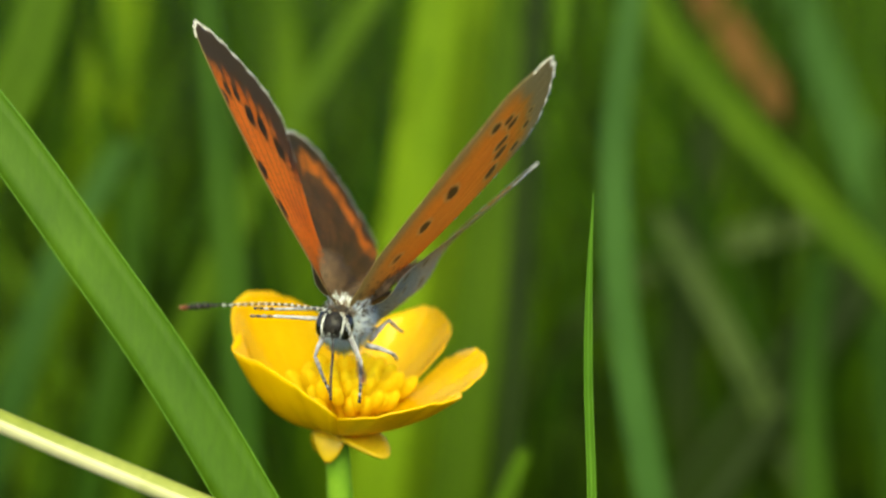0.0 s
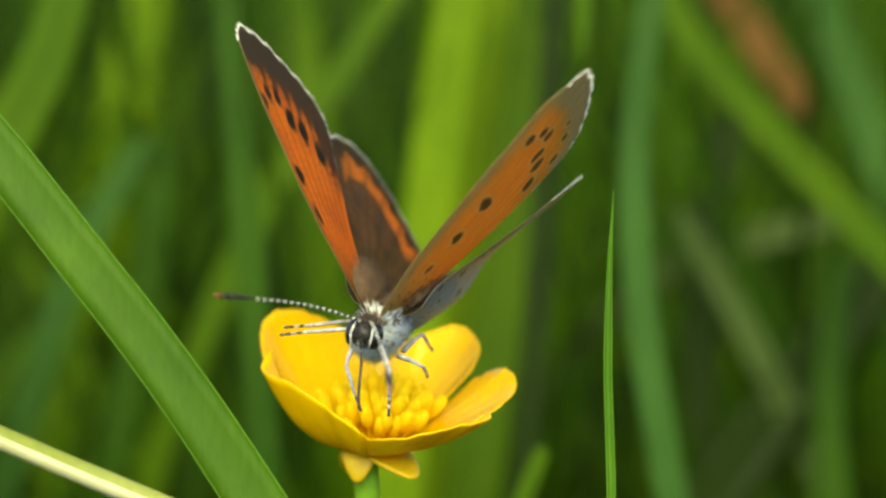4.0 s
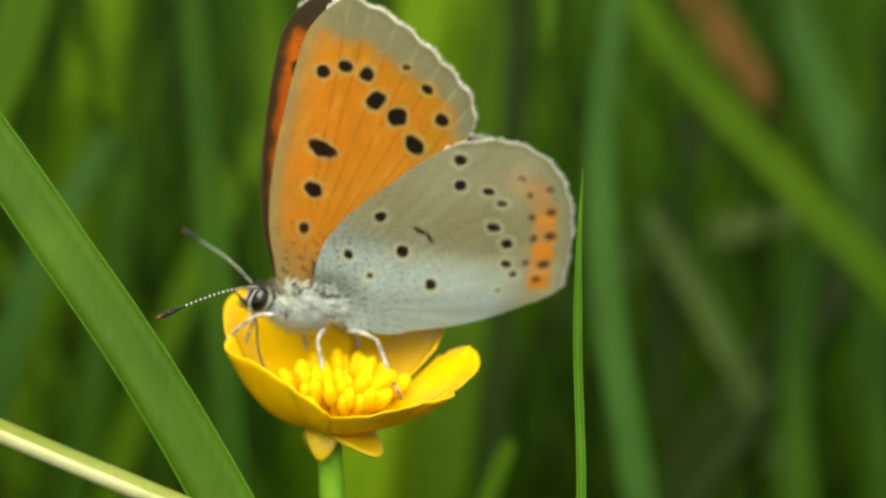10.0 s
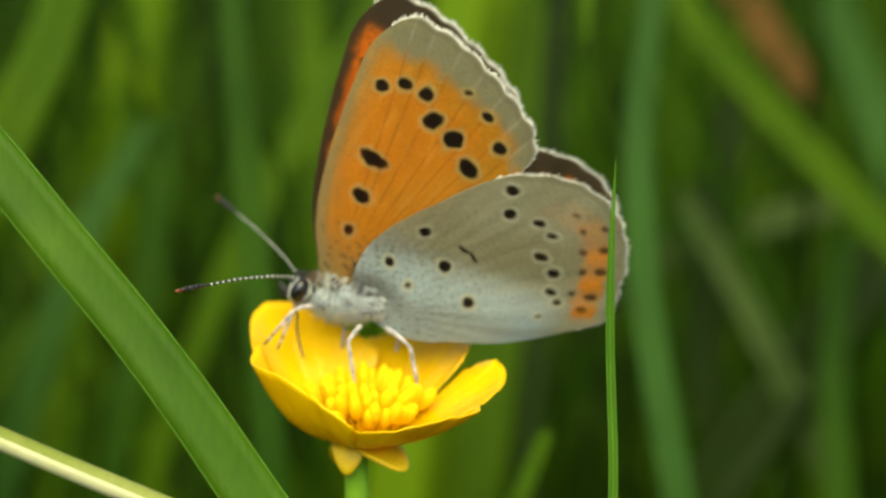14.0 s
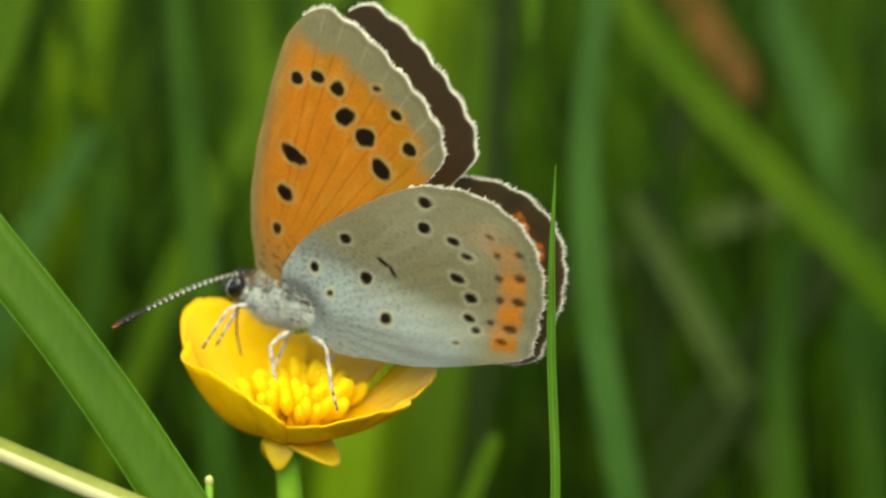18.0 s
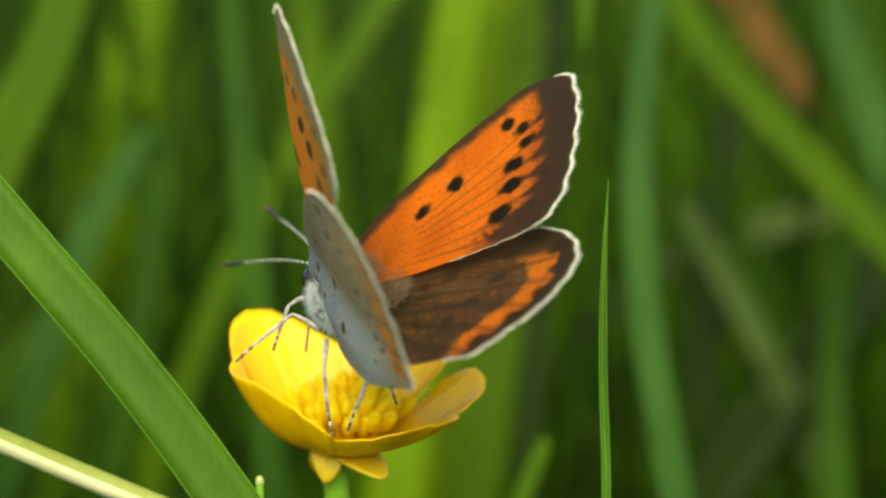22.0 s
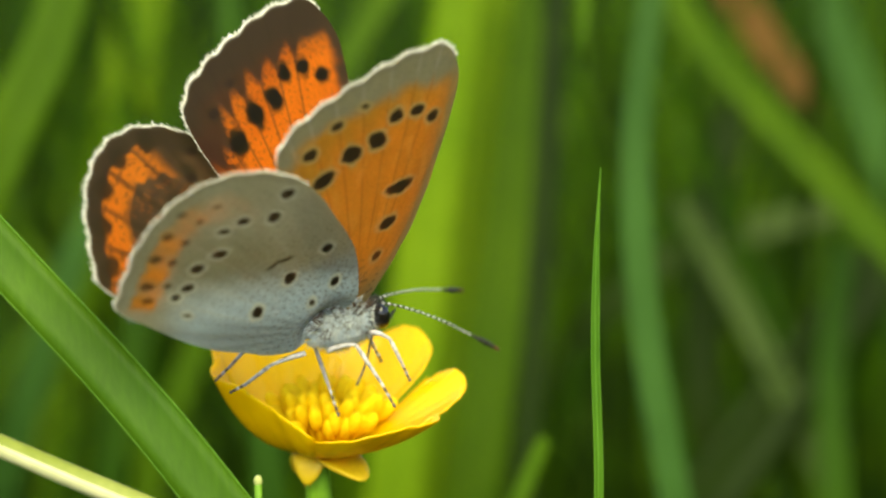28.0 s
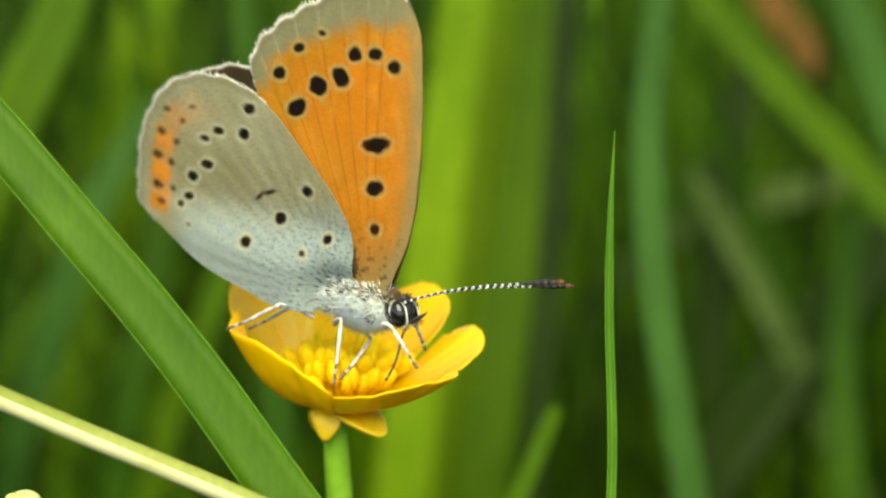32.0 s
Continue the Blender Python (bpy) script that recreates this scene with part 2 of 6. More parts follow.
def build_meadow(name, count, near, far, seed, mats, spread, high, gap=True, skip=0.0):
    """Blades of grass no one could count, as one object."""
    rng = random.Random(seed)
    verts, faces, pick = [], [], []
    made = 0
    while made < count:
        d = near + (far - near) * rng.random() ** 1.6
        a = rng.uniform(-spread, spread)
        if abs(a) < skip:
            continue
        x, y = d * math.sin(a), d * math.cos(a)
        if gap and abs(x) < 0.05 and y < 0.24 or gap and y < 0.2 and abs(a) < 1.0 and d < 0.26:
            continue
        made += 1
        h, w = rng.uniform(*high), rng.uniform(0.0016, 0.0042) * (1 + d * 0.35)
        lean, dirn, face = rng.uniform(0.0, 0.45) ** 1.2 * h, rng.uniform(0, 6.28), rng.uniform(0, 6.28)
        b, segs = len(verts), 6
        for i in range(segs + 1):
            s = i / segs
            o = lean * s * s
            cx, cy, cz = x + o * math.cos(dirn), y + o * math.sin(dirn), h * (s - 0.25 * lean / h * s * s)
            ww = w * (1 - s ** 2.5) * 0.5 + 0.0001
            fx, fy = math.cos(face) * ww, math.sin(face) * ww
            verts += [(cx - fx, cy - fy, cz), (cx + fy * 0.35, cy - fx * 0.35, cz), (cx + fx, cy + fy, cz)]
        k = rng.randrange(len(mats))
        for i in range(segs):
            a0 = b + i * 3
            faces += [(a0, a0 + 1, a0 + 4, a0 + 3), (a0 + 1, a0 + 2, a0 + 5, a0 + 4)]
            pick += [k, k]
    me = bpy.data.meshes.new(name)
    me.from_pydata(verts, [], faces)
    for m in mats:
        me.materials.append(m)
    me.polygons.foreach_set("material_index", pick)
    return tagged(new(name, me), "dense green meadow grass of mixed blades", "grass", kind="stuff")


build_ground()
build_meadow("meadow_grass", 5200, 0.27, 2.6, 5, [M_GREEN, M_DARK, M_LIME, M_GREEN, M_DARK, M_LIME, M_DARK, M_GREEN], 0.75, (0.18, 0.40))
build_meadow("meadow_grass", 3000, 0.3, 3.0, 6, [M_GREEN, M_DARK, M_BRIGHT], 3.14, (0.15, 0.32))
build_meadow("meadow_grass", 11000, 0.3, 3.0, 16, [M_GREEN, M_DARK, M_LIME, M_BRIGHT], 3.14, (0.15, 0.34), True, 0.75)
build_meadow("far_meadow_grass", 16000, 2.5, 9.0, 17, [M_GREEN, M_DARK, M_LIME, M_BRIGHT], 3.14, (0.15, 0.36))
# Short grass below the view, added to bounce light up at petals and wings.
build_meadow("low_grass", 4200, 0.02, 0.34, 9, [M_LIME, M_GREEN, M_BRIGHT], 3.14, (0.08, 0.2), False)


# ---- single blades behind the flower ----
BLADES = [
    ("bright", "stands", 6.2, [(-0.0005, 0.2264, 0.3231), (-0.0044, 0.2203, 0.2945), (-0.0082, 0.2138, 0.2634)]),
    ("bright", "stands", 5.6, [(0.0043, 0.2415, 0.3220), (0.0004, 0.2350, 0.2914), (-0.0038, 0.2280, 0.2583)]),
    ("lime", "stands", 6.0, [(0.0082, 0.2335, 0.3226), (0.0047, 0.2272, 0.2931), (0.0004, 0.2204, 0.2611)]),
    ("green", "stands", 2.7, [(0.0019, 0.2516, 0.3212), (-0.0016, 0.2465, 0.2974), (-0.0064, 0.2375, 0.2549)]),
    ("blue", "stands", 3.0, [(0.0172, 0.1912, 0.3257), (0.0154, 0.1880, 0.3106), (0.0159, 0.1850, 0.2965), (0.0194, 0.1805, 0.2754)]),
    ("lime", "leans", 3.7, [(0.0205, 0.2264, 0.3231), (0.0242, 0.2249, 0.3160), (0.0315, 0.2231, 0.3076), (0.0400, 0.2212, 0.2986), (0.0498, 0.2191, 0.2885)]),
    ("brown", "hangs", 4.9, [(0.0311, 0.2617, 0.3205), (0.0367, 0.2598, 0.3115), (0.0413, 0.2584, 0.3050), (0.0436, 0.2576, 0.3015)]),
    ("blue", "leans", 5.5, [(0.0444, 0.2717, 0.3197), (0.0491, 0.2691, 0.3076), (0.0553, 0.2658, 0.2918)]),
    ("pale", "leans", 3.8, [(0.0399, 0.2744, 0.2841), (0.0452, 0.2746, 0.2852), (0.0506, 0.2749, 0.2867)]),
    ("pale", "leans", 3.4, [(0.0268, 0.2451, 0.2907), (0.0323, 0.2431, 0.2815), (0.0380, 0.2409, 0.2709)]),
    ("green", "stands", 2.8, [(-0.0215, 0.1862, 0.3261), (-0.0205, 0.1835, 0.3134), (-0.0195, 0.1814, 0.3035), (-0.0173, 0.1758, 0.2771)]),
    ("lime", "stands", 5.4, [(-0.0379, 0.2013, 0.3250), (-0.0403, 0.1996, 0.3170), (-0.0447, 0.1977, 0.3080)]),
    ("lime", "stands", 3.2, [(-0.0065, 0.2315, 0.3227), (-0.0121, 0.2297, 0.3142), (-0.0177, 0.2278, 0.3057), (-0.0283, 0.2234, 0.2849)]),
    ("lime", "stands", 1.5, [(0.0061, 0.1581, 0.2903), (0.0054, 0.1578, 0.2887), (0.0030, 0.1566, 0.2830)]),
    ("lime", "hangs", 1.7, [(0.0100, 0.1794, 0.3181), (0.0101, 0.1803, 0.3227), (0.0103, 0.1814, 0.3274)]),
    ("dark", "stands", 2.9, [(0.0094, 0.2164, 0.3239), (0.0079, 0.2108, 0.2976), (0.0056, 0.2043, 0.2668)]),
    ("blue", "leans", 3.7, [(-0.0370, 0.2271, 0.3020), (-0.0420, 0.2252, 0.2935), (-0.0470, 0.2224, 0.2800)]),
    ("green", "stands", 3.6, [(-0.0354, 0.2372, 0.3016), (-0.0360, 0.2353, 0.2927), (-0.0406, 0.2299, 0.2673)]),
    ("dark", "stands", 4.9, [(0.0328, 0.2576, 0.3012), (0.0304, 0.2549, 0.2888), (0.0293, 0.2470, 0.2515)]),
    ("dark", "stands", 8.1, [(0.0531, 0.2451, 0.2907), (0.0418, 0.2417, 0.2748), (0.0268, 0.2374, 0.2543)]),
    ("green", "stands", 3.6, [(0.0427, 0.2277, 0.2571), (0.0420, 0.2323, 0.2787), (0.0430, 0.2344, 0.2883)]),
    ("green", "stands", 4.1, [(0.0553, 0.2375, 0.2549), (0.0523, 0.2423, 0.2775), (0.0519, 0.2465, 0.2974)]),
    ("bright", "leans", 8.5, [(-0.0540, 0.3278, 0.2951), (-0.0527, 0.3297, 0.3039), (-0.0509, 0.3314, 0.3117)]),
    ("lime", "stands", 5.3, [(-0.0247, 0.3019, 0.3175), (-0.0231, 0.2989, 0.3032), (-0.0215, 0.2965, 0.2920)]),
]


def build_blades():
    # bright and dark blades carry sunlight and shade in their base colour
    what = {"green": "fresh green", "lime": "light green", "bright": "sunlight-tinted yellow-green", "dark": "shade-tinted deep green", "blue": "bluish green", "pale": "pale greyish", "brown": "withered orange-brown"}
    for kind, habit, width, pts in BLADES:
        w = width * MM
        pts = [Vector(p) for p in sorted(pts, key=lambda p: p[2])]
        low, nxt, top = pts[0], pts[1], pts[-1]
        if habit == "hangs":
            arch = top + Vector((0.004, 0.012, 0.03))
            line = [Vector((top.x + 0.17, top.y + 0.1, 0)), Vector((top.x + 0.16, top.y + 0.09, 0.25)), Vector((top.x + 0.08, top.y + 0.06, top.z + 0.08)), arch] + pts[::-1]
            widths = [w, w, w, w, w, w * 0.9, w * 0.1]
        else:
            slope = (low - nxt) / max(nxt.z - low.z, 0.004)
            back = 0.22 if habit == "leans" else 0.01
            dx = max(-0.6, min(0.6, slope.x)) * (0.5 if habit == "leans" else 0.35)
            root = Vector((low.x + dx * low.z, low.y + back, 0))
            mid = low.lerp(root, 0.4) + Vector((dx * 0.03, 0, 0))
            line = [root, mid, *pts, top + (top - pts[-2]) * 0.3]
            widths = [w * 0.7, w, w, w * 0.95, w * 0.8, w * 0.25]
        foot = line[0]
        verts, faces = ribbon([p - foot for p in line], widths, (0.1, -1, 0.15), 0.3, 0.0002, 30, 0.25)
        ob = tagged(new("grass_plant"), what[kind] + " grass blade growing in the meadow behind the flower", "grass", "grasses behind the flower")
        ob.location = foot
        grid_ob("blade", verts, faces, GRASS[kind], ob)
        bm = bmesh.new()
        tube(bm, [verts[i * 10 + 2] for i in range(30)], [0.05 * (verts[i * 10] - verts[i * 10 + 4]).length + 0.00001 for i in range(30)], 6)
        part("midrib", bm, GRASS[kind], ob)


build_blades()


# ---- blades beside the flower; each stands on its own root and sways ----
def near_blade(name, root, pts, widths, material, label, fold, twist=0.0, thick=0.0002, facing=(0, -1, 0.2), rib=True):
    verts, faces = ribbon([Vector((0, 0, -0.012))] + [Vector(p) for p in pts], widths, facing, fold, thick, 60, twist)
    ob = new(name)
    ob.location = root
    grid_ob("blade", verts, faces, material, ob)
    if not rib:
        for k in (0, 4):
            bm = bmesh.new()
            tube(bm, [verts[i * 10 + k] for i in range(60)], [0.00004] * 60, 6)
            part("blade_edge", bm, M_RIB, ob, "pale thin blade edge")
        return tagged(ob, label, "grass blade")
    rows = [verts[i * 10 + 2] for i in range(60)]
    wide = [(verts[i * 10] - verts[i * 10 + 4]).length for i in range(60)]
    bm = bmesh.new()
    tube(bm, rows, [0.02 * w + 0.00001 for w in wide], 8)
    part("midrib", bm, M_RIB, ob, "pale green midrib along the fold")
    return tagged(ob, label, "grass blade")


broad_leaf = near_blade("broad_grass_blade", (0.0226, 0.1123, 0), [(0.0042, -0.0010, 0.0802), (-0.0008, -0.0030, 0.1602), (-0.0093, -0.0050, 0.2252), (-0.0163, -0.0060, 0.2622), (-0.0238, -0.0064, 0.2847), (-0.0304, -0.0059, 0.2976), (-0.0336, -0.0048, 0.3025), (-0.0371, -0.0037, 0.3080), (-0.0400, -0.0028, 0.3121), (-0.0433, -0.0019, 0.3164), (-0.0478, -0.0006, 0.3222), (-0.0525, 0.0005, 0.3277), (-0.0578, 0.0030, 0.3342)], [0.0030, 0.0031, 0.0031, 0.0031, 0.0029, 0.0028, 0.0026], M_LEAF, "broad bright green grass blade arching beside the flower", 0.16, 0.0, 0.0003, (0.15, -1, 0.25), False)
thin_blade = near_blade("thin_grass_blade", (0.0080, 0.1151, 0), [(0.0006, -0.0045, 0.2), (0.0002, -0.0043, 0.2983), (0.0003, -0.0035, 0.3021), (0.0001, -0.0017, 0.3107), (0.0002, -0.0005, 0.3163), (0.0004, 0.0003, 0.3200)], [0.0008, 0.0008, 0.0006, 0.00056, 0.00054, 0.0005, 0.00026, 0.00004], M_THIN, "thin upright green grass blade ending in a sharp point", 0.9, 0.0, 0.0001)


def build_stalk():
    pts = spline([(0, 0, 0), (0.006, 0, 0.1), (0, -0.001, 0.2), (-0.012, -0.002, 0.255), (-0.029, -0.003, 0.286), (-0.0430, -0.0038, 0.2987), (-0.0484, -0.0033, 0.3012), (-0.0538, -0.0028, 0.3034), (-0.0575, -0.0025, 0.3049), (-0.0611, -0.0022, 0.3064), (-0.0656, -0.0018, 0.3082), (-0.073, -0.001, 0.311)], 70)
    ob = tagged(new("dry_stalk"), "pale straw-coloured dry grass stalk lying across the blades", "grass stalk")
    ob.location = (0.0375, 0.1085, 0)
    bm = bmesh.new()
    tube(bm, pts, [0.0006] * 70, 12)
    part("stalk", bm, M_CULM, ob, "yellowish green stalk")
    bm = bmesh.new()
    rows = []
    for i, p in enumerate(pts[8:]):
        t = (pts[min(i + 9, 69)] - pts[i + 7]).normalized()
        up = (Vector((0, 0, 1)) - t * t.z).normalized()
        front = up.cross(t) if up.cross(t).y < 0 else t.cross(up)
        arc = [radians(a) for a in range(-125, 26, 15)]
        rows.append([bm.verts.new(p + 0.00064 * (math.cos(a) * front + math.sin(a) * up)) for a in arc] + [bm.verts.new(p + 0.00058 * (math.cos(a) * front + math.sin(a) * up)) for a in arc[::-1]])
    for r, q in zip(rows, rows[1:]):
        for k in range(len(r)):
            bm.faces.new((r[k], r[(k + 1) % len(r)], q[(k + 1) % len(r)], q[k]))
    part("leaf_sheath", bm, M_STRAW, ob, "bleached cream leaf sheath wrapped round the stalk")
    return ob


dry_stalk = build_stalk()


def build_sprout(name, foot, top, radius, label, tip_label, tip, category):
    """A short shoot rising from the ground and ending in a blunt pale tip."""
    ob = tagged(new(name), label, category)
    ob.location = (*foot, 0)
    f, t = Vector((0, 0, 0)), Vector(top) - Vector((*foot, 0))
    line = spline([f, f.lerp(t, 0.5) + Vector((0.001, 0, 0)), f.lerp(t, 0.85), t], 30)
    bm = bmesh.new()
    tube(bm, line, [radius * (1.5 - 0.5 * i / 29) for i in range(30)], 10)
    part("stem", bm, M_STEM, ob)
    bm = bmesh.new()
    for d, r in tip:
        ball(bm, t + Vector(d) * MM, Vector(r) * MM, seg=10)
    part("tip", bm, M_BUD, ob, tip_label)


build_sprout("grass_shoot", (-0.0131, 0.1200), (-0.0121, 0.1155, 0.3013), 0.00022, "short thin green grass shoot beside the buttercup", "pale cut tip", [((0, 0, 0), (0.26, 0.26, 0.34))], "grass shoot")
build_sprout("flower_bud", (-0.0250, 0.1170), (-0.0258, 0.1121, 0.2992), 0.0004, "small closed yellow-green flower bud on a stalk", "pale yellow-green bud", [((0, 0, 0), (1.0, 1.0, 0.7)), ((-0.6, -0.4, 0.2), (0.5, 0.5, 0.5)), ((0.5, -0.5, 0.25), (0.5, 0.4, 0.45))], "flower bud")


# ---- the buttercup ----
plant = tagged(new("buttercup"), "yellow buttercup with glossy cupped petals on a green stem", "flower")
plant.location = (-0.0055, 0.1230, 0)
BASE = Vector((-0.0011, -0.0036, 0.3025))
HEAD = Matrix.Translation(BASE) @ pose(0, 0, 0, 1, 0, 0)


def build_petal(rim, belly, label, seed):
    """A cupped petal: a smooth rim through (turn, reach, height) in degrees and millimetres, drawn in to the flower's base, with thickness."""
    rng = random.Random(seed)
    nu, nv = 26, 34
    ph = rng.uniform(0, 6)
    line = spline(rim, nv + 1)
    mid = sum(q[0] for q in rim) / len(rim)
    verts, faces = [], []
    for lay in (0, 1):
        for i in range(nu + 1):
            u = i / nu
            for j, (az, reach, high) in enumerate(line):
                v = j / nv * 2 - 1
                a = radians(mid + (az - mid) * (0.85 + 0.15 * u))
                wave = 0.09 * math.sin(6 * v + ph) * u ** 3 + 0.05 * math.sin(19 * v + 3 * ph + 2 * u) * u * (1 - 0.4 * u) + 0.03 * math.sin(31 * v + ph - 3 * u) * u * u
                h = high * u ** belly + wave + 0.25 * math.sin(math.pi * u) * (1 - v * v) * (belly - 1.6)
                r = 0.45 + (reach - 0.45) * u
                p = Vector((r * math.cos(a), r * math.sin(a), h))
                if lay:
                    p += Vector((0.05 * math.cos(a), 0.05 * math.sin(a), -0.06))
                verts.append(HEAD @ (p * MM))
    k = (nu + 1) * (nv + 1)
    for i in range(nu):
        for j in range(nv):
            a = i * (nv + 1) + j
            faces.append((a, a + 1, a + nv + 2, a + nv + 1))
            faces.append((k + a, k + a + nv + 1, k + a + nv + 2, k + a + 1))
    edge = [i * (nv + 1) for i in range(nu + 1)] + [nu * (nv + 1) + j for j in range(1, nv + 1)] + [i * (nv + 1) + nv for i in range(nu - 1, -1, -1)] + [j for j in range(nv - 1, 0, -1)]
    for a, b in zip(edge, edge[1:] + edge[:1]):
        faces.append((a, b, b + k, a + k))
    return grid_ob("petal", verts, faces, M_PETAL, plant, label)


PETALS = (
    (1.9, "tall rounded yellow petal", [(76, 5.6, 4.2), (98, 6.5, 5.2), (115, 7.5, 6.35), (124, 8.0, 6.95), (132, 8.3, 7.0), (142, 8.1, 6.5), (153, 7.2, 5.7), (163, 6.3, 4.95)]),
    (1.7, "rounded yellow petal with a glossy inner face", [(24, 7.0, 4.15), (33, 8.2, 4.83), (42, 8.9, 5.45), (51, 9.0, 5.75), (60, 8.6, 5.45), (72, 7.6, 4.9), (92, 6.4, 4.4)]),
    (1.5, "low spreading yellow petal with a glossy inner face", [(334, 7.0, 2.6), (351, 8.55, 3.46), (2, 9.0, 4.05), (11, 8.9, 4.3), (20, 8.3, 4.18), (28, 7.4, 3.5)]),
    (2.1, "broad flat yellow petal", [(268, 3.2, 1.65), (282, 5.3, 2.37), (297, 6.85, 2.87), (315, 7.54, 3.05), (327, 8.18, 3.2), (336, 8.17, 3.21), (344, 7.17, 2.88)]),
    (2.7, "steeply cupped yellow petal with a pointed corner", [(166, 5.8, 5.7), (179, 6.1, 5.17), (205, 4.92, 4.88), (231, 4.1, 3.9), (259, 4.4, 3.1), (272, 4.4, 2.4), (277, 3.4, 1.5)]),
)


def build_flower():
    bm = bmesh.new()
    pts = spline([(0, 0, 0), (0.002, 0.002, 0.1), (0.001, -0.001, 0.22), (BASE.x + 0.0002, BASE.y + 0.0002, 0.2975), tuple(BASE + Vector((0, 0, 0.0004)))], 60)
    tube(bm, pts, [0.0011 - 0.0004 * i / 59 for i in range(60)], 12)
    part("stem", bm, M_STEM, plant, "slender ribbed green stem")
    for i, (belly, label, rim) in enumerate(PETALS):
        if rim[0][0] > 330:
            rim = [(q[0] if q[0] > 180 else q[0] + 360, q[1], q[2]) for q in rim]
        build_petal(rim, belly, label, i)
    for az, out, drop in ((254, 1.0, 1.5), (318, 3.6, 0.8), (20, 1.4, 1.6), (90, 1.3, 1.8), (140, 1.0, 1.6)):
        bm = bmesh.new()
        tip = Matrix.Rotation(radians(az), 4, "Z")
        ball(bm, (0, 0, 0), (1.0, 1, 1), seg=12)
        for v in bm.verts:
            s = (v.co.z + 1) / 2
            p = Vector((0.6 + out * s + 0.15 * v.co.x, v.co.y * ((1.5 if out > 3 else 1.15) - 0.4 * s * s), -0.1 - drop * s ** 1.5 + 0.3 * v.co.x + 0.35 * v.co.y * v.co.y))
            v.co = HEAD @ (tip @ (p * MM))
        sepal = part("sepal", bm, M_SEPAL, plant, "yellowish green sepal bent back below the petals")
        for s, v, size in {318: ((0.66, 0.3, 0.3), (0.74, 0.5, 0.18), (0.82, 0.1, 0.14)), 254: ((0.95, -0.1, 0.09), (0.98, 0.15, 0.06))}.get(az, ()):
            bm = bmesh.new()
            x = math.sqrt(max(0.0, 1 - (2 * s - 1) ** 2 - v * v))
            p = Vector((0.6 + out * s + 0.15 * x, v * (1.5 - 0.4 * s * s), -0.1 - drop * s ** 1.5 - 0.3 * x + 0.35 * v * v - 0.01))
            ball(bm, HEAD @ (tip @ (p * MM)), (size * MM, size * 0.5 * MM, size * 0.6 * MM), seg=8)
            part("brown_fleck", bm, M_SPOT, sepal, "small brown decay fleck")
    bm = bmesh.new()
    heart = Vector((0.7, 0.9, 0))
    ball(bm, HEAD @ ((heart + Vector((0, 0, 1.0))) * MM), (1.5 * MM, 1.5 * MM, 2.0 * MM))
    for k in range(46):
        z = 1 - 1.1 * k / 46
        a = k * 2.4
        r = math.sqrt(max(0, 1 - z * z))
        ball(bm, HEAD @ ((heart + Vector((r * math.cos(a) * 1.3, r * math.sin(a) * 1.3, 1.0 + 1.2 * z))) * MM), (0.22 * MM, 0.22 * MM, 0.3 * MM), seg=6)
    part("pistil", bm, M_PISTIL, plant, "greenish dome of carpels")
    rng = random.Random(3)
    for k in range(64):
        a, ring = k * 2.399, 1.1 + 1.5 * (k % 4) / 3
        out = ring + rng.uniform(0.2, 0.9)
        high = rng.uniform(2.4, 3.5) - 0.25 * ring
        base, top = (heart + Vector(v) for v in ((ring * 0.7 * math.cos(a), ring * 0.7 * math.sin(a), 0.5), (out * math.cos(a), out * math.sin(a), high)))
        bm = bmesh.new()
        tube(bm, [HEAD @ (p * MM) for p in spline([base, base.lerp(top, 0.5) + Vector((0, 0, 0.3)), top], 5)], [0.15 * MM] * 5, 6)
        q = (top - base).normalized().to_track_quat("Z", "Y").to_matrix().to_4x4()
        ball(bm, HEAD @ (top * MM), (0.42 * MM, 0.5 * MM, 0.95 * MM), HEAD.to_3x3().to_4x4() @ q, 8)
        part("stamen", bm, M_STAMEN, plant)


build_flower()


# ---- the butterfly: x ahead, y to its left, z up; the wings hinge on the body's line ----
butterfly = tagged(new("butterfly"), "copper butterfly with orange black-spotted wings feeding on the buttercup", "butterfly")


def wing_pose(lift, sweep, side, pitch=0):
    """A wing's pose on the body: lifted about the body's line, swept forward in its plane and pitched about its span."""
    return pose(0, 0.5 * side * MM, 0, side * lift, 0, 0) @ Matrix.Translation((MM, 0, 0)) @ pose(0, 0, 0, 0, 0, -side * sweep) @ Matrix.Translation((-MM, 0, 0)) @ pose(0, 0, 0, 0, pitch, 0)


def step(a, b, x):
    t = np.clip((x - a) / (b - a), 0, 1)
    return t * t * (3 - 2 * t)


def blend(c, colour, mask):
    return c * (1 - mask[:, None]) + np.array(colour)[None, :] * mask[:, None]


def fuzz(p, q, scale, seed):
    """Smooth noise over the wing, about -1 to 1."""
    rng = np.random.RandomState(seed)
    out = np.zeros_like(p)
    for _ in range(7):
        a, f, s = rng.uniform(0, 6.28), rng.uniform(0.6, 1.6) * scale, rng.uniform(0, 6.28)
        out += np.sin((p * np.cos(a) + q * np.sin(a)) * f + s + np.sin((p * np.sin(a) - q * np.cos(a)) * f * 0.7 + s))
    return out / 4


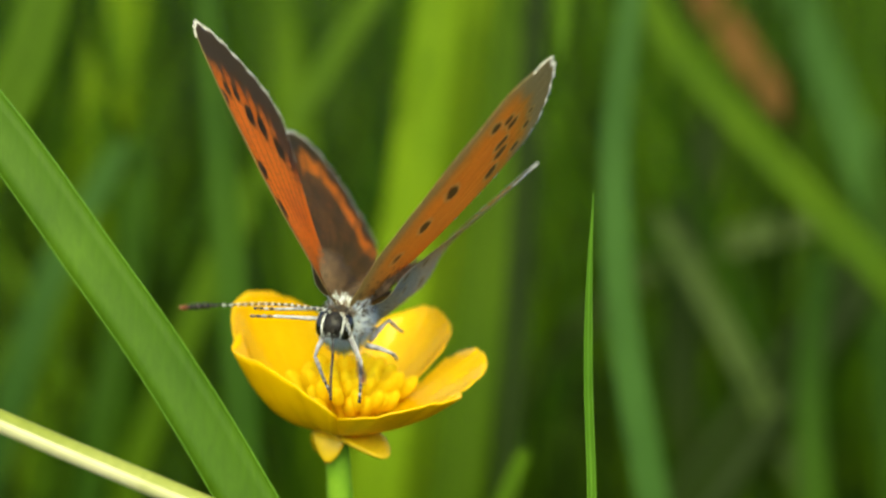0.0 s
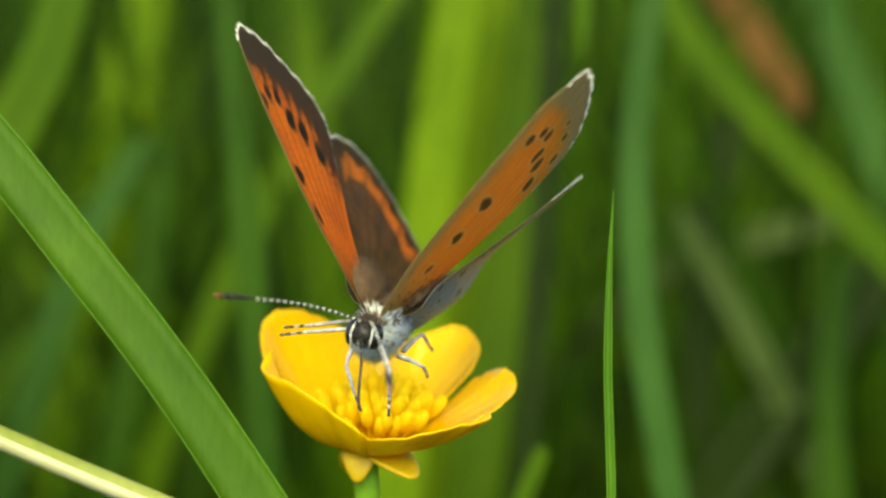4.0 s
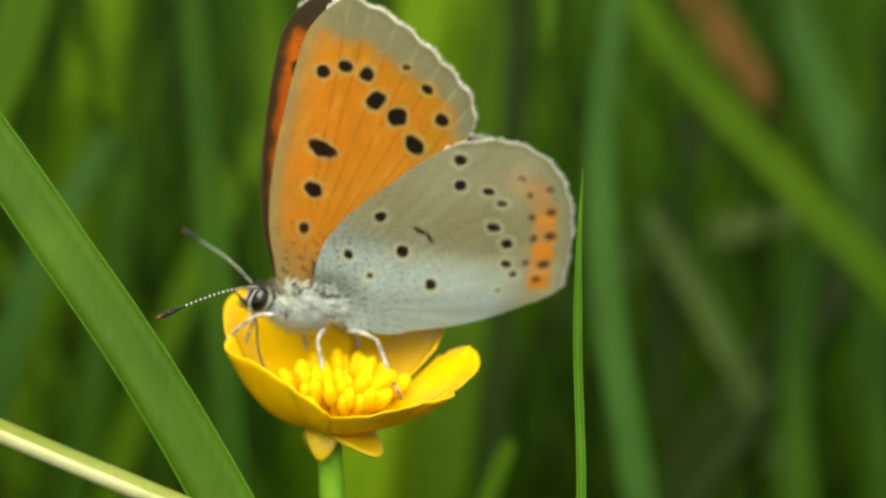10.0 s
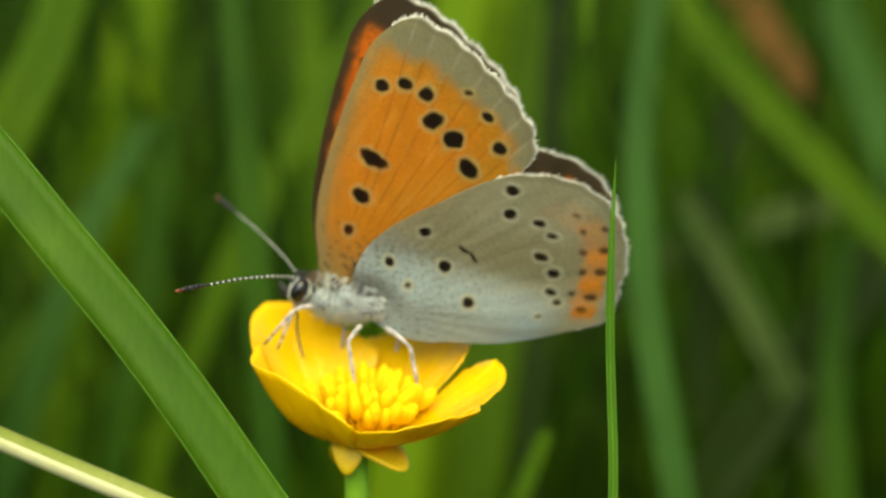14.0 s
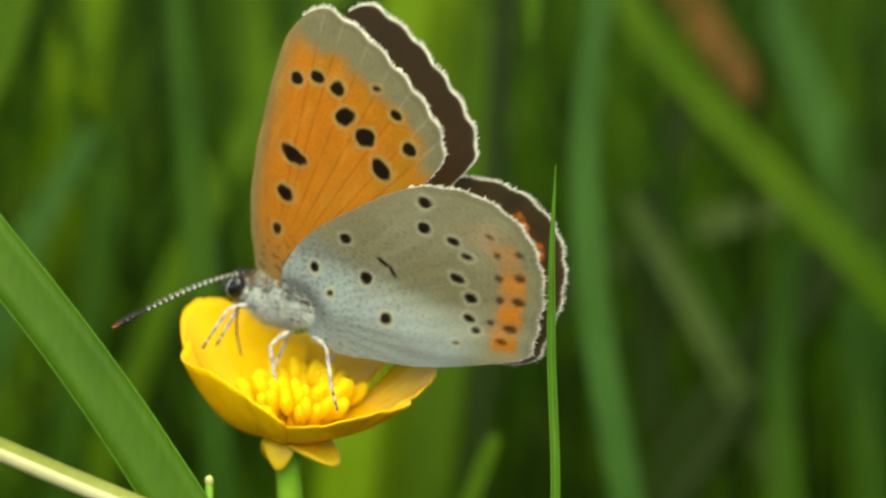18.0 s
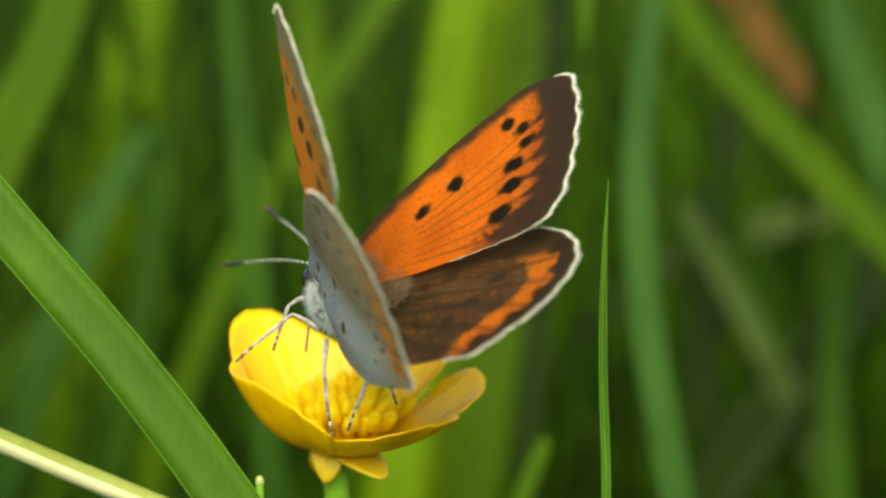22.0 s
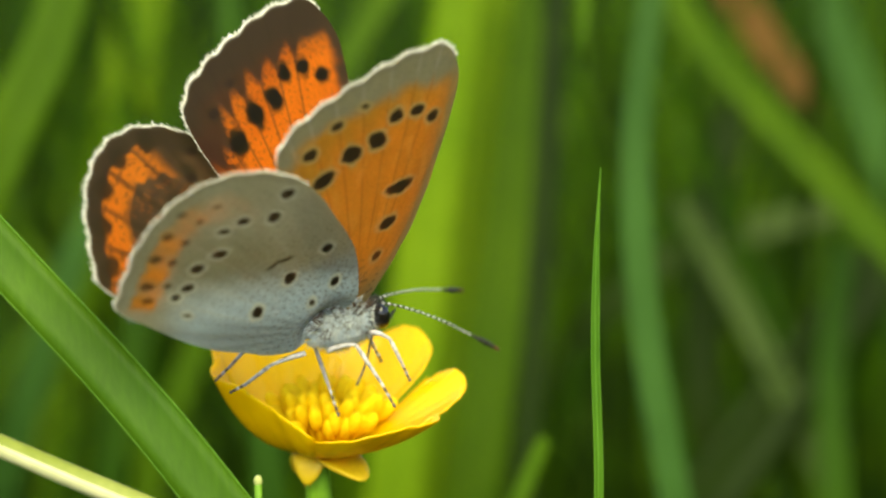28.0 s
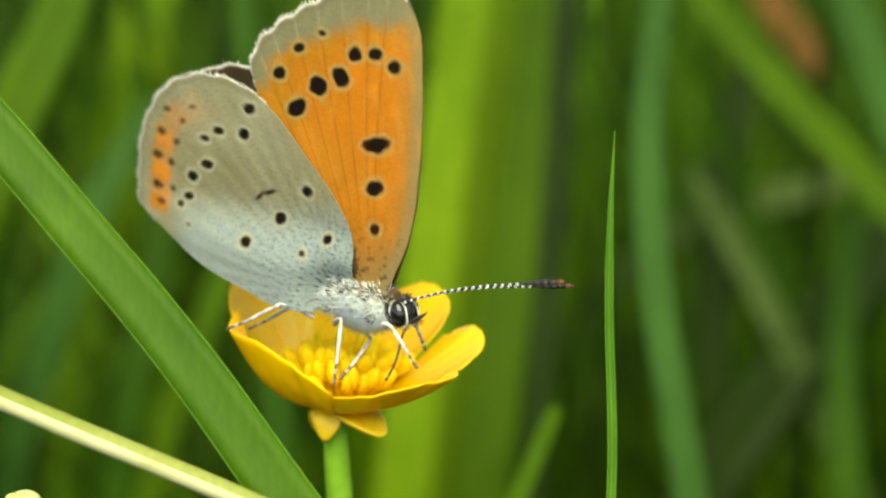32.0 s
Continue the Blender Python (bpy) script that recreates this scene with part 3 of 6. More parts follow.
def spot_mask(p, q, spots, grow=0.0, soft=0.09, seed=1):
    m = np.zeros_like(p)
    wob = 0.14 * fuzz(p, q, 7, seed)
    for sp, sq, ra, rb, an in spots:
        c, s = math.cos(radians(an)), math.sin(radians(an))
        u, v = (p - sp) * c + (q - sq) * s, (q - sq) * c - (p - sp) * s
        d = np.sqrt((u / (ra + grow)) ** 2 + (v / (rb + grow)) ** 2) + wob
        w = soft / (min(ra, rb) + grow)
        m = np.maximum(m, 1 - step(1 - w, 1 + w, d))
    return m


# p (back), q (out), half length, half width, turn; millimetres on the wing
FORE_UNDER = [(-0.70, 13.16, 0.42, 0.38, 0), (0.58, 13.58, 0.42, 0.38, 0), (1.91, 13.30, 0.46, 0.42, -20), (2.63, 11.78, 0.60, 0.54, 30), (4.06, 10.94, 0.62, 0.57, 20), (5.33, 9.38, 0.74, 0.46, -40), (-0.22, 8.64, 0.92, 0.46, -20), (-0.40, 6.20, 0.60, 0.42, -22), (-0.64, 3.80, 0.30, 0.38, 0), (5.68, 12.75, 0.36, 0.28, -30), (6.82, 11.04, 0.44, 0.40, -30), (4.26, 13.93, 0.26, 0.16, 0)]
FORE_UPPER = [(-0.75, 13.16, 0.52, 0.50, 40), (0.55, 13.6, 0.44, 0.60, -10), (1.89, 13.3, 0.44, 0.64, -20), (2.66, 11.8, 0.58, 0.78, -30), (4.06, 10.95, 0.60, 0.92, -30), (5.31, 9.38, 0.64, 0.85, -20), (-0.24, 8.66, 0.62, 0.62, 0), (-0.42, 6.22, 0.44, 0.60, 0)]
HIND_UNDER = [(8.19, 8.80, 0.42, 0.34, -10), (8.43, 7.25, 0.38, 0.36, 0), (10.25, 7.02, 0.40, 0.24, -5), (11.20, 6.35, 0.38, 0.20, -5), (10.88, 4.86, 0.46, 0.30, -12), (11.88, 3.92, 0.42, 0.32, -10), (3.80, 4.97, 0.37, 0.34, 0), (5.44, 2.96, 0.40, 0.36, -10), (2.15, 2.51, 0.29, 0.27, 0), (7.28, 1.20, 0.36, 0.32, 0), (12.02, 2.67, 0.40, 0.24, -10), (12.56, 2.06, 0.27, 0.20, 0), (3.54, 1.42, 0.22, 0.17, 0), (11.63, 1.08, 0.2, 0.1, 0)]
HIND_BAR = [(6.30, 4.30, 0.42, 0.13, -25), (6.98, 3.90, 0.42, 0.13, -48)]
HIND_EDGE = [(12.25, 7.98, 0.26, 0.13, -10), (12.95, 7.0, 0.20, 0.17, 0), (13.28, 5.66, 0.25, 0.2, 0), (13.57, 4.34, 0.25, 0.22, 0), (13.28, 2.77, 0.20, 0.18, 0), (14.16, 7.42, 0.30, 0.16, 0), (14.47, 6.03, 0.36, 0.22, 0), (14.65, 4.56, 0.38, 0.24, 0), (14.49, 2.75, 0.42, 0.24, 10), (14.11, 1.81, 0.32, 0.18, 0)]

ORANGE_U, ORANGE_D = lin(238, 124, 10), lin(228, 152, 36)
BROWN, GREY, BLUE, INK = lin(54, 39, 37), lin(168, 162, 128), lin(186, 206, 218), lin(16, 14, 14)


def paint_fore_under(p, q, th, r, outer, costa):
    c = np.tile(np.array(ORANGE_D), (len(p), 1))
    c = blend(c, lin(234, 168, 50), 0.5 * step(-0.4, 0.8, fuzz(p, q, 0.7, 2)))
    c = blend(c, lin(208, 156, 76), 0.85 * step(1.9, 0.3, costa + 0.15 * fuzz(p, q, 2, 41)))
    wide = 1.0 + 1.1 * step(52, 86, th)
    veins = np.clip(sum(np.exp(-(((th - a) * r * 0.01745) / 0.06) ** 2) for a in (53, 58, 64, 70, 76, 82, 86)), 0, 1)
    c = blend(c, GREY, step(wide + 0.7, wide - 0.4, outer + 0.22 * fuzz(p, q, 2.2, 4) + 0.35 * veins))
    c = blend(c, lin(182, 170, 128), 0.6 * step(0.9, 0.2, costa))
    c = blend(c, lin(178, 160, 112), 0.55 * step(5.0, 1.0, r))
    c = blend(c, lin(160, 92, 28), 0.5 * veins * step(4, 7, r) * step(1.4, 2.4, outer))
    c = blend(c, lin(246, 186, 76), 0.35 * step(0.2, 0.9, fuzz(p * 0.9 - q * 0.1, q * 0.3, 6, 46)) * step(4, 7, r) * step(2, 3, outer))
    c = blend(c, lin(150, 146, 128), 0.4 * step(0.2, 0.8, fuzz(p, q * 0.6, 9, 47)) * step(2.0, 1.2, outer))
    c = blend(c, lin(206, 200, 178), 0.7 * veins * step(1.9, 1.0, outer))
    c = blend(c, lin(60, 58, 56), 0.75 * step(0.4, 0.75, fuzz(p * 0.8, q, 11, 31)) * step(6.0, 1.5, r))
    c = blend(c, lin(222, 192, 120), 0.75 * spot_mask(p, q, FORE_UNDER, 0.20, 0.14))
    c = blend(c, INK, spot_mask(p, q, FORE_UNDER))
    c = blend(c, lin(120, 114, 98), 0.3 * step(0.5, 0.3, outer))
    return blend(c, lin(216, 212, 204), step(0.18, 0.06, outer) * 0.6)


def paint_fore_upper(p, q, th, r, outer, costa):
    c = np.tile(np.array(ORANGE_U), (len(p), 1))
    c = blend(c, lin(204, 92, 4), 0.6 * step(-0.3, 0.9, fuzz(p, q, 0.9, 7)))
    rays = (50, 55, 60.5, 66, 71.5, 77, 82.5)
    veins = np.clip(sum(np.exp(-(((th - a) * r * 0.01745) / 0.065) ** 2) for a in rays), 0, 1)
    broad = np.clip(sum(np.exp(-(((th - a) * r * 0.01745) / 0.3) ** 2) for a in rays), 0, 1)
    dust = fuzz(p, q, 10, 22)
    c = blend(c, BROWN, np.clip(0.75 * veins * step(4, 8, r) + 0.4 * step(0.3, 0.9, fuzz(p, q, 12, 24)), 0, 0.8))
    c = blend(c, lin(90, 40, 16), 0.85 * step(6.0, 0.5, r + 0.4 * fuzz(p, q, 2, 9)))
    edge = 2.25 + 0.8 * broad + 0.9 * step(60, 50, th)
    reach = edge + 1.7 + 1.2 * step(66, 50, th)
    soot = step(reach, edge, outer) * (0.35 + 0.65 * step(-0.2, 0.7, dust)) + 0.6 * step(62, 50, th) * step(7.5, 3.5, outer) * step(-0.1, 0.7, dust)
    c = blend(c, BROWN, np.clip(0.75 * soot, 0, 0.9))
    c = blend(c, INK, spot_mask(p, q, FORE_UPPER, 0, 0.16))
    c = blend(c, BROWN, step(edge + 0.45, edge - 0.35, outer + 0.16 * dust + 0.12 * fuzz(p, q, 3, 5)))
    c = blend(c, lin(34, 24, 24), 0.6 * veins * step(3.0, 1.5, outer))
    c = blend(c, BROWN, step(1.0, 0.35, costa + 0.14 * fuzz(p, q, 3, 6)))
    return blend(c, lin(206, 202, 196), step(0.16, 0.06, outer) * 0.6)


def paint_hind_under(p, q, th, r, outer, costa):
    c = np.tile(np.array(lin(180, 176, 146)), (len(p), 1))
    c = blend(c, lin(192, 190, 164), 0.6 * step(-0.4, 0.8, fuzz(p, q, 0.9, 3)))
    c = blend(c, BLUE, 0.85 * step(4.6, 1.2, q + 0.1 * p - 0.6 + 0.35 * fuzz(p, q, 1.2, 8)) * step(13.8, 11.0, p))
    c = blend(c, BLUE, 0.45 * step(6.5, 2.5, r + 0.4 * fuzz(p, q, 1.5, 39)))
    speck = step(0.4, 0.8, fuzz(p * 0.55, q, 21, 12)) * step(8.5, 1.5, r)
    c = blend(c, lin(58, 64, 74), 0.7 * speck)
    c = blend(c, lin(96, 92, 76), 0.5 * step(0.5, 0.85, fuzz(p * 0.6, q, 17, 33)) * step(14, 5, r))
    c = blend(c, lin(152, 148, 112), 0.5 * step(-0.1, 0.9, fuzz(p, q, 0.6, 34)) * step(2, 4, q))
    streak = step(0.1, 0.9, fuzz(p * 0.35 - q * 0.2, q + 0.35 * p, 15, 37))
    c = blend(c, lin(128, 124, 96), 0.28 * streak * step(1.2, 3, q))
    c = blend(c, lin(216, 222, 224), 0.4 * step(0.2, 0.9, fuzz(p * 0.3, q, 16, 38)) * step(3.2, 1.2, q) * step(12, 8, p))
    veins = np.clip(sum(np.exp(-(((th - a) * r * 0.01745) / 0.06) ** 2) for a in (4, 12, 20, 28, 36, 45, 54, 62)), 0, 1)
    c = blend(c, lin(194, 190, 164), 0.35 * veins * step(5, 9, r))
    band = step(2.7, 2.0, outer + 0.2 * fuzz(p, q, 4, 44)) * step(0.7, 1.1, outer + 0.1 * fuzz(p, q, 5, 45)) * step(44, 18, th) * step(0.8, 1.5, q)
    c = blend(c, lin(246, 160, 36), 0.95 * band * (0.8 + 0.2 * np.sin(th * 0.8)))
    c = blend(c, lin(222, 220, 196), 0.8 * spot_mask(p, q, HIND_UNDER, 0.19, 0.13))
    c = blend(c, INK, spot_mask(p, q, HIND_UNDER))
    c = blend(c, INK, spot_mask(p, q, HIND_BAR, 0, 0.06))
    c = blend(c, lin(40, 32, 26), 0.9 * spot_mask(p, q, HIND_EDGE, 0, 0.12))
    c = blend(c, lin(124, 116, 104), 0.3 * step(0.5, 0.3, outer))
    return blend(c, lin(226, 222, 216), step(0.18, 0.06, outer) * 0.65)


def paint_hind_upper(p, q, th, r, outer, costa):
    c = np.tile(np.array(lin(66, 46, 37)), (len(p), 1))
    c = blend(c, lin(104, 72, 50), 0.55 * step(-0.2, 0.9, fuzz(p, q, 1.1, 15)))
    veins = np.clip(sum(np.exp(-(((th - a) * r * 0.01745) / 0.15) ** 2) for a in (8, 16, 24, 32, 40, 48)), 0, 1)
    cell = np.clip(sum(np.exp(-(((th - a) * r * 0.01745) / 0.45) ** 2) for a in (20, 30, 40)), 0, 1)
    fleck = step(0.1, 0.7, fuzz(p, q, 10, 18))
    c = blend(c, lin(184, 98, 32), 0.4 * cell * fleck * step(4.5, 7, r) * step(2.4, 3.4, outer) * step(54, 44, th))
    thin = step(0.35, 0.8, fuzz(p * 0.3 + q * 0.15, q - 0.5 * p, 13, 25))
    c = blend(c, lin(188, 104, 40), 0.4 * thin * step(3, 5, r) * step(2.6, 3.4, outer) * step(58, 46, th))
    c = blend(c, lin(34, 24, 22), 0.75 * veins * step(3, 6, r))
    smudge = [(8.6, 7.6, 0.6, 0.5, 20), (9.9, 5.9, 0.6, 0.5, 10), (10.4, 3.9, 0.6, 0.5, 0), (6.2, 4.6, 0.5, 0.7, 30), (10.1, 2.2, 0.5, 0.5, 0)]
    c = blend(c, lin(30, 22, 20), 0.8 * spot_mask(p, q, smudge, 0, 0.3))
    c = blend(c, lin(44, 32, 30), 0.8 * step(1.3, 1.0, outer))
    inner = 2.7 + 0.15 * np.cos((th - 20) * 0.785)
    band = step(inner + 0.25, inner - 0.25, outer + 0.3 * fuzz(p, q, 5.5, 16)) * step(0.95, 1.2, outer + 0.1 * fuzz(p, q, 4, 17)) * step(46, 40, th) * step(0.4, 1.2, q)
    c = blend(c, lin(230, 124, 16), 0.95 * band)
    c = blend(c, lin(58, 38, 30), band * np.clip(0.95 * veins + 0.6 * step(0.15, 0.7, fuzz(p, q, 11, 19)), 0, 0.85))
    dots = [(1.12 + (R0 - 1.12) * math.cos(radians(a)), -0.66 + (R0 - 1.12) * math.sin(radians(a)), 0.62, 0.62, a) for a, R0 in ((12, 15.1), (20, 15.9), (28, 16.3), (36, 16.2), (44, 15.3))]
    c = blend(c, lin(30, 22, 20), 0.95 * spot_mask(p, q, dots, 0, 0.16))
    return blend(c, lin(214, 210, 204), step(0.18, 0.06, outer) * 0.65)


def build_wing(name, side, base, angles, radii, outer_from, outer_to, under, upper, label, scallop, trough=0.0, curl=0.0):
    """A wing of two painted skins on a polar grid about its root, gently cambered and ribbed."""
    nt, nr = 260, 150
    th = np.linspace(angles[0], angles[-1], nt)
    R = np.interp(th, angles, radii)
    k = np.hanning(11)
    R = np.convolve(np.pad(R, 5, mode="edge"), k / k.sum(), mode="valid")
    on = step(outer_from - 2, outer_from + 2, th) * step(outer_to + 2, outer_to - 2, th)
    R = R - scallop * on * np.abs(np.sin((th - outer_from) * 0.52)) ** 3
    t = np.linspace(0.02, 1, nr) ** 0.75
    ct, st = np.cos(np.radians(th)), np.sin(np.radians(th))
    p = (base[0] + t[None, :] * (R * ct)[:, None]).ravel()
    q = (base[1] + t[None, :] * (R * st)[:, None]).ravel()
    tt = np.repeat(th, nr)
    rr = (t[None, :] * R[:, None]).ravel()

    def away(lo, hi):
        sel = (th >= lo) & (th <= hi)
        ep, eq = (base[0] + R * ct)[sel][::2], (base[1] + R * st)[sel][::2]
        best = np.full(len(p), 1e9)
        for a, b in zip(ep, eq):
            best = np.minimum(best, (p - a) ** 2 + (q - b) ** 2)
        return np.sqrt(best)

    outer, costa = away(outer_from, outer_to), away(outer_to, angles[-1])
    ribs = 0.012 * np.sin((tt - angles[0]) * 0.95) * np.clip(rr / 8, 0, 1)
    bow = -0.35 * np.sin(np.clip(rr / R.max(), 0, 1) * math.pi) + ribs - trough * step(3.4, 0.2, q) * step(0.5, 3.0, rr) * step(14.0, 8.0, rr) + curl * np.clip(0.3 - p, 0, 3) ** 2
    skin = 0.03
    col = np.concatenate([upper(p, q, tt, rr, outer, costa), under(p, q, tt, rr, outer, costa)])
    x, y = -p, side * q
    V = np.concatenate([np.stack([x, y, bow + skin], 1), np.stack([x, y, bow - skin], 1)]) * MM
    n = nt * nr
    i, j = np.meshgrid(np.arange(nt - 1), np.arange(nr - 1), indexing="ij")
    a = (i * nr + j).ravel()
    top = np.stack([a, a + 1, a + nr + 1, a + nr], 1)
    low = top[:, ::-1] + n
    edge = np.concatenate([np.arange(nt) * nr + nr - 1])
    rim = np.stack([edge[:-1], edge[:-1] + n, edge[1:] + n, edge[1:]], 1)
    s0, s1 = np.arange(nr), (nt - 1) * nr + np.arange(nr)
    rim = np.concatenate([rim, np.stack([s0[:-1], s0[1:], s0[1:] + n, s0[:-1] + n], 1), np.stack([s1[:-1], s1[:-1] + n, s1[1:] + n, s1[1:]], 1)])
    F = np.concatenate([top, low, rim])
    if side > 0:
        F = F[:, ::-1]
    me = bpy.data.meshes.new(name)
    me.vertices.add(len(V))
    me.vertices.foreach_set("co", V.ravel())
    me.loops.add(F.size)
    me.loops.foreach_set("vertex_index", F.ravel())
    me.polygons.add(len(F))
    me.polygons.foreach_set("loop_start", np.arange(len(F)) * 4)
    me.polygons.foreach_set("use_smooth", np.ones(len(F), dtype=bool))
    me.update(calc_edges=True)
    at = me.attributes.new("pattern", "FLOAT_COLOR", "POINT")
    at.data.foreach_set("color", np.concatenate([np.clip(col, 0, 1), np.ones((len(col), 1))], 1).ravel())
    me.materials.append(M_WING)
    ob = new(name, me)
    ob.parent = butterfly
    ob["label"] = label
    rng = random.Random(len(name) + side)
    verts, faces = [], []
    for k in range(nt * 3):
        s = k / 3
        i0 = min(int(s), nt - 2)
        if not outer_from - 4 < th[i0] < outer_to + 3:
            continue
        f = s - i0
        Rr = R[i0] * (1 - f) + R[i0 + 1] * f
        an = radians(th[i0] * (1 - f) + th[i0 + 1] * f)
        eq0 = base[1] + Rr * math.sin(an)
        zz = -0.35 * math.sin(Rr / R.max() * math.pi) - trough * float(step(3.4, 0.2, np.array(eq0)) * step(14.0, 8.0, np.array(Rr))) + rng.uniform(-0.03, 0.03)
        ln, sk = rng.uniform(0.15, 0.4), an + rng.uniform(-0.5, 0.5)
        ep, eq = base[0] + Rr * math.cos(an), base[1] + Rr * math.sin(an)
        tx, ty = -math.sin(an) * 0.05, math.cos(an) * 0.05
        b = len(verts)
        for u, w, h in ((ep - tx, eq - ty, zz), (ep + tx, eq + ty, zz), (ep + math.cos(sk) * ln, eq + math.sin(sk) * ln, zz + rng.uniform(-0.08, 0.08)), (ep, eq, zz + 0.05)):
            verts.append((-u * MM, side * w * MM, h * MM))
        faces += [(b, b + 1, b + 2), (b + 1, b + 3, b + 2), (b + 3, b, b + 2)]
    fr = grid_ob("fringe", verts, faces, M_FRINGE, ob, "white hair fringe")
    fr["kind"] = "stuff"
    return ob


FORE = ((-0.87, -0.49), (38, 45, 48, 50, 55, 61, 69, 76, 82, 86, 88, 91, 94, 96, 100, 105, 112, 120, 136), (3.0, 8.0, 14.0, 15.4, 16.1, 16.5, 17.0, 17.6, 18.0, 18.2, 17.9, 17.0, 15.7, 13.6, 10.4, 7.6, 4.9, 2.4, 0.8), 49, 87)
HIND = ((1.12, -0.66), (-47, -26, -9, -2, 1, 4, 6, 8, 10, 16, 22, 29, 36, 43, 49, 56, 62, 68, 76, 87, 100, 116, 133), (1.3, 3.0, 5.8, 8.7, 10.6, 12.6, 14.3, 15.0, 15.1, 15.5, 16.1, 16.4, 16.3, 15.5, 14.4, 12.7, 10.6, 8.3, 6.6, 4.9, 3.4, 2.0, 1.1), 8, 56)
FORE_TEXT = "orange forewing with black spots and dark border above, paler below"
HIND_TEXT = "hindwing dark brown with orange band above, grey with ringed spots below"
forewing_left = build_wing("forewing", 1, *FORE, paint_fore_under, paint_fore_upper, FORE_TEXT, 0.17, 0.0, 0.06)
forewing_right = build_wing("forewing", -1, *FORE, paint_fore_under, paint_fore_upper, FORE_TEXT, 0.17, 0.0, 0.06)
hindwing_left = build_wing("hindwing", 1, *HIND, paint_hind_under, paint_hind_upper, HIND_TEXT, 0.14, 0.95)
hindwing_right = build_wing("hindwing", -1, *HIND, paint_hind_under, paint_hind_upper, HIND_TEXT, 0.14, 0.95)


def hairs(name, parent, centre, radii, count, length, material, low, high, seed, lean=(-0.6, 0, -0.2)):
    """Short fur on an egg shape between two heights (-1 to 1)."""
    rng = random.Random(seed)
    verts, faces = [], []
    for _ in range(count):
        z, a = rng.uniform(low, high), rng.uniform(0, 6.28)
        r = math.sqrt(max(0, 1 - z * z))
        d = Vector((r * math.cos(a), r * math.sin(a), z))
        p = Vector(centre) + Vector((d.x * radii[0], d.y * radii[1], d.z * radii[2])) * 0.97
        tip = p + (d + Vector(lean) * rng.uniform(0.5, 1.3) + Vector((rng.gauss(0, 0.25), rng.gauss(0, 0.25), rng.gauss(0, 0.25)))).normalized() * length * rng.uniform(0.5, 1.2)
        s = d.cross(Vector((0.3, 0.5, 0.8))).normalized() * 0.035
        b = len(verts)
        verts += [(p - s) * MM, (p + s) * MM, tip * MM, (p + s.cross(d)) * MM]
        faces += [(b, b + 1, b + 2), (b + 1, b + 3, b + 2), (b + 3, b, b + 2)]
    ob = grid_ob(name, verts, faces, material, parent)
    ob["kind"] = "stuff"
    return ob


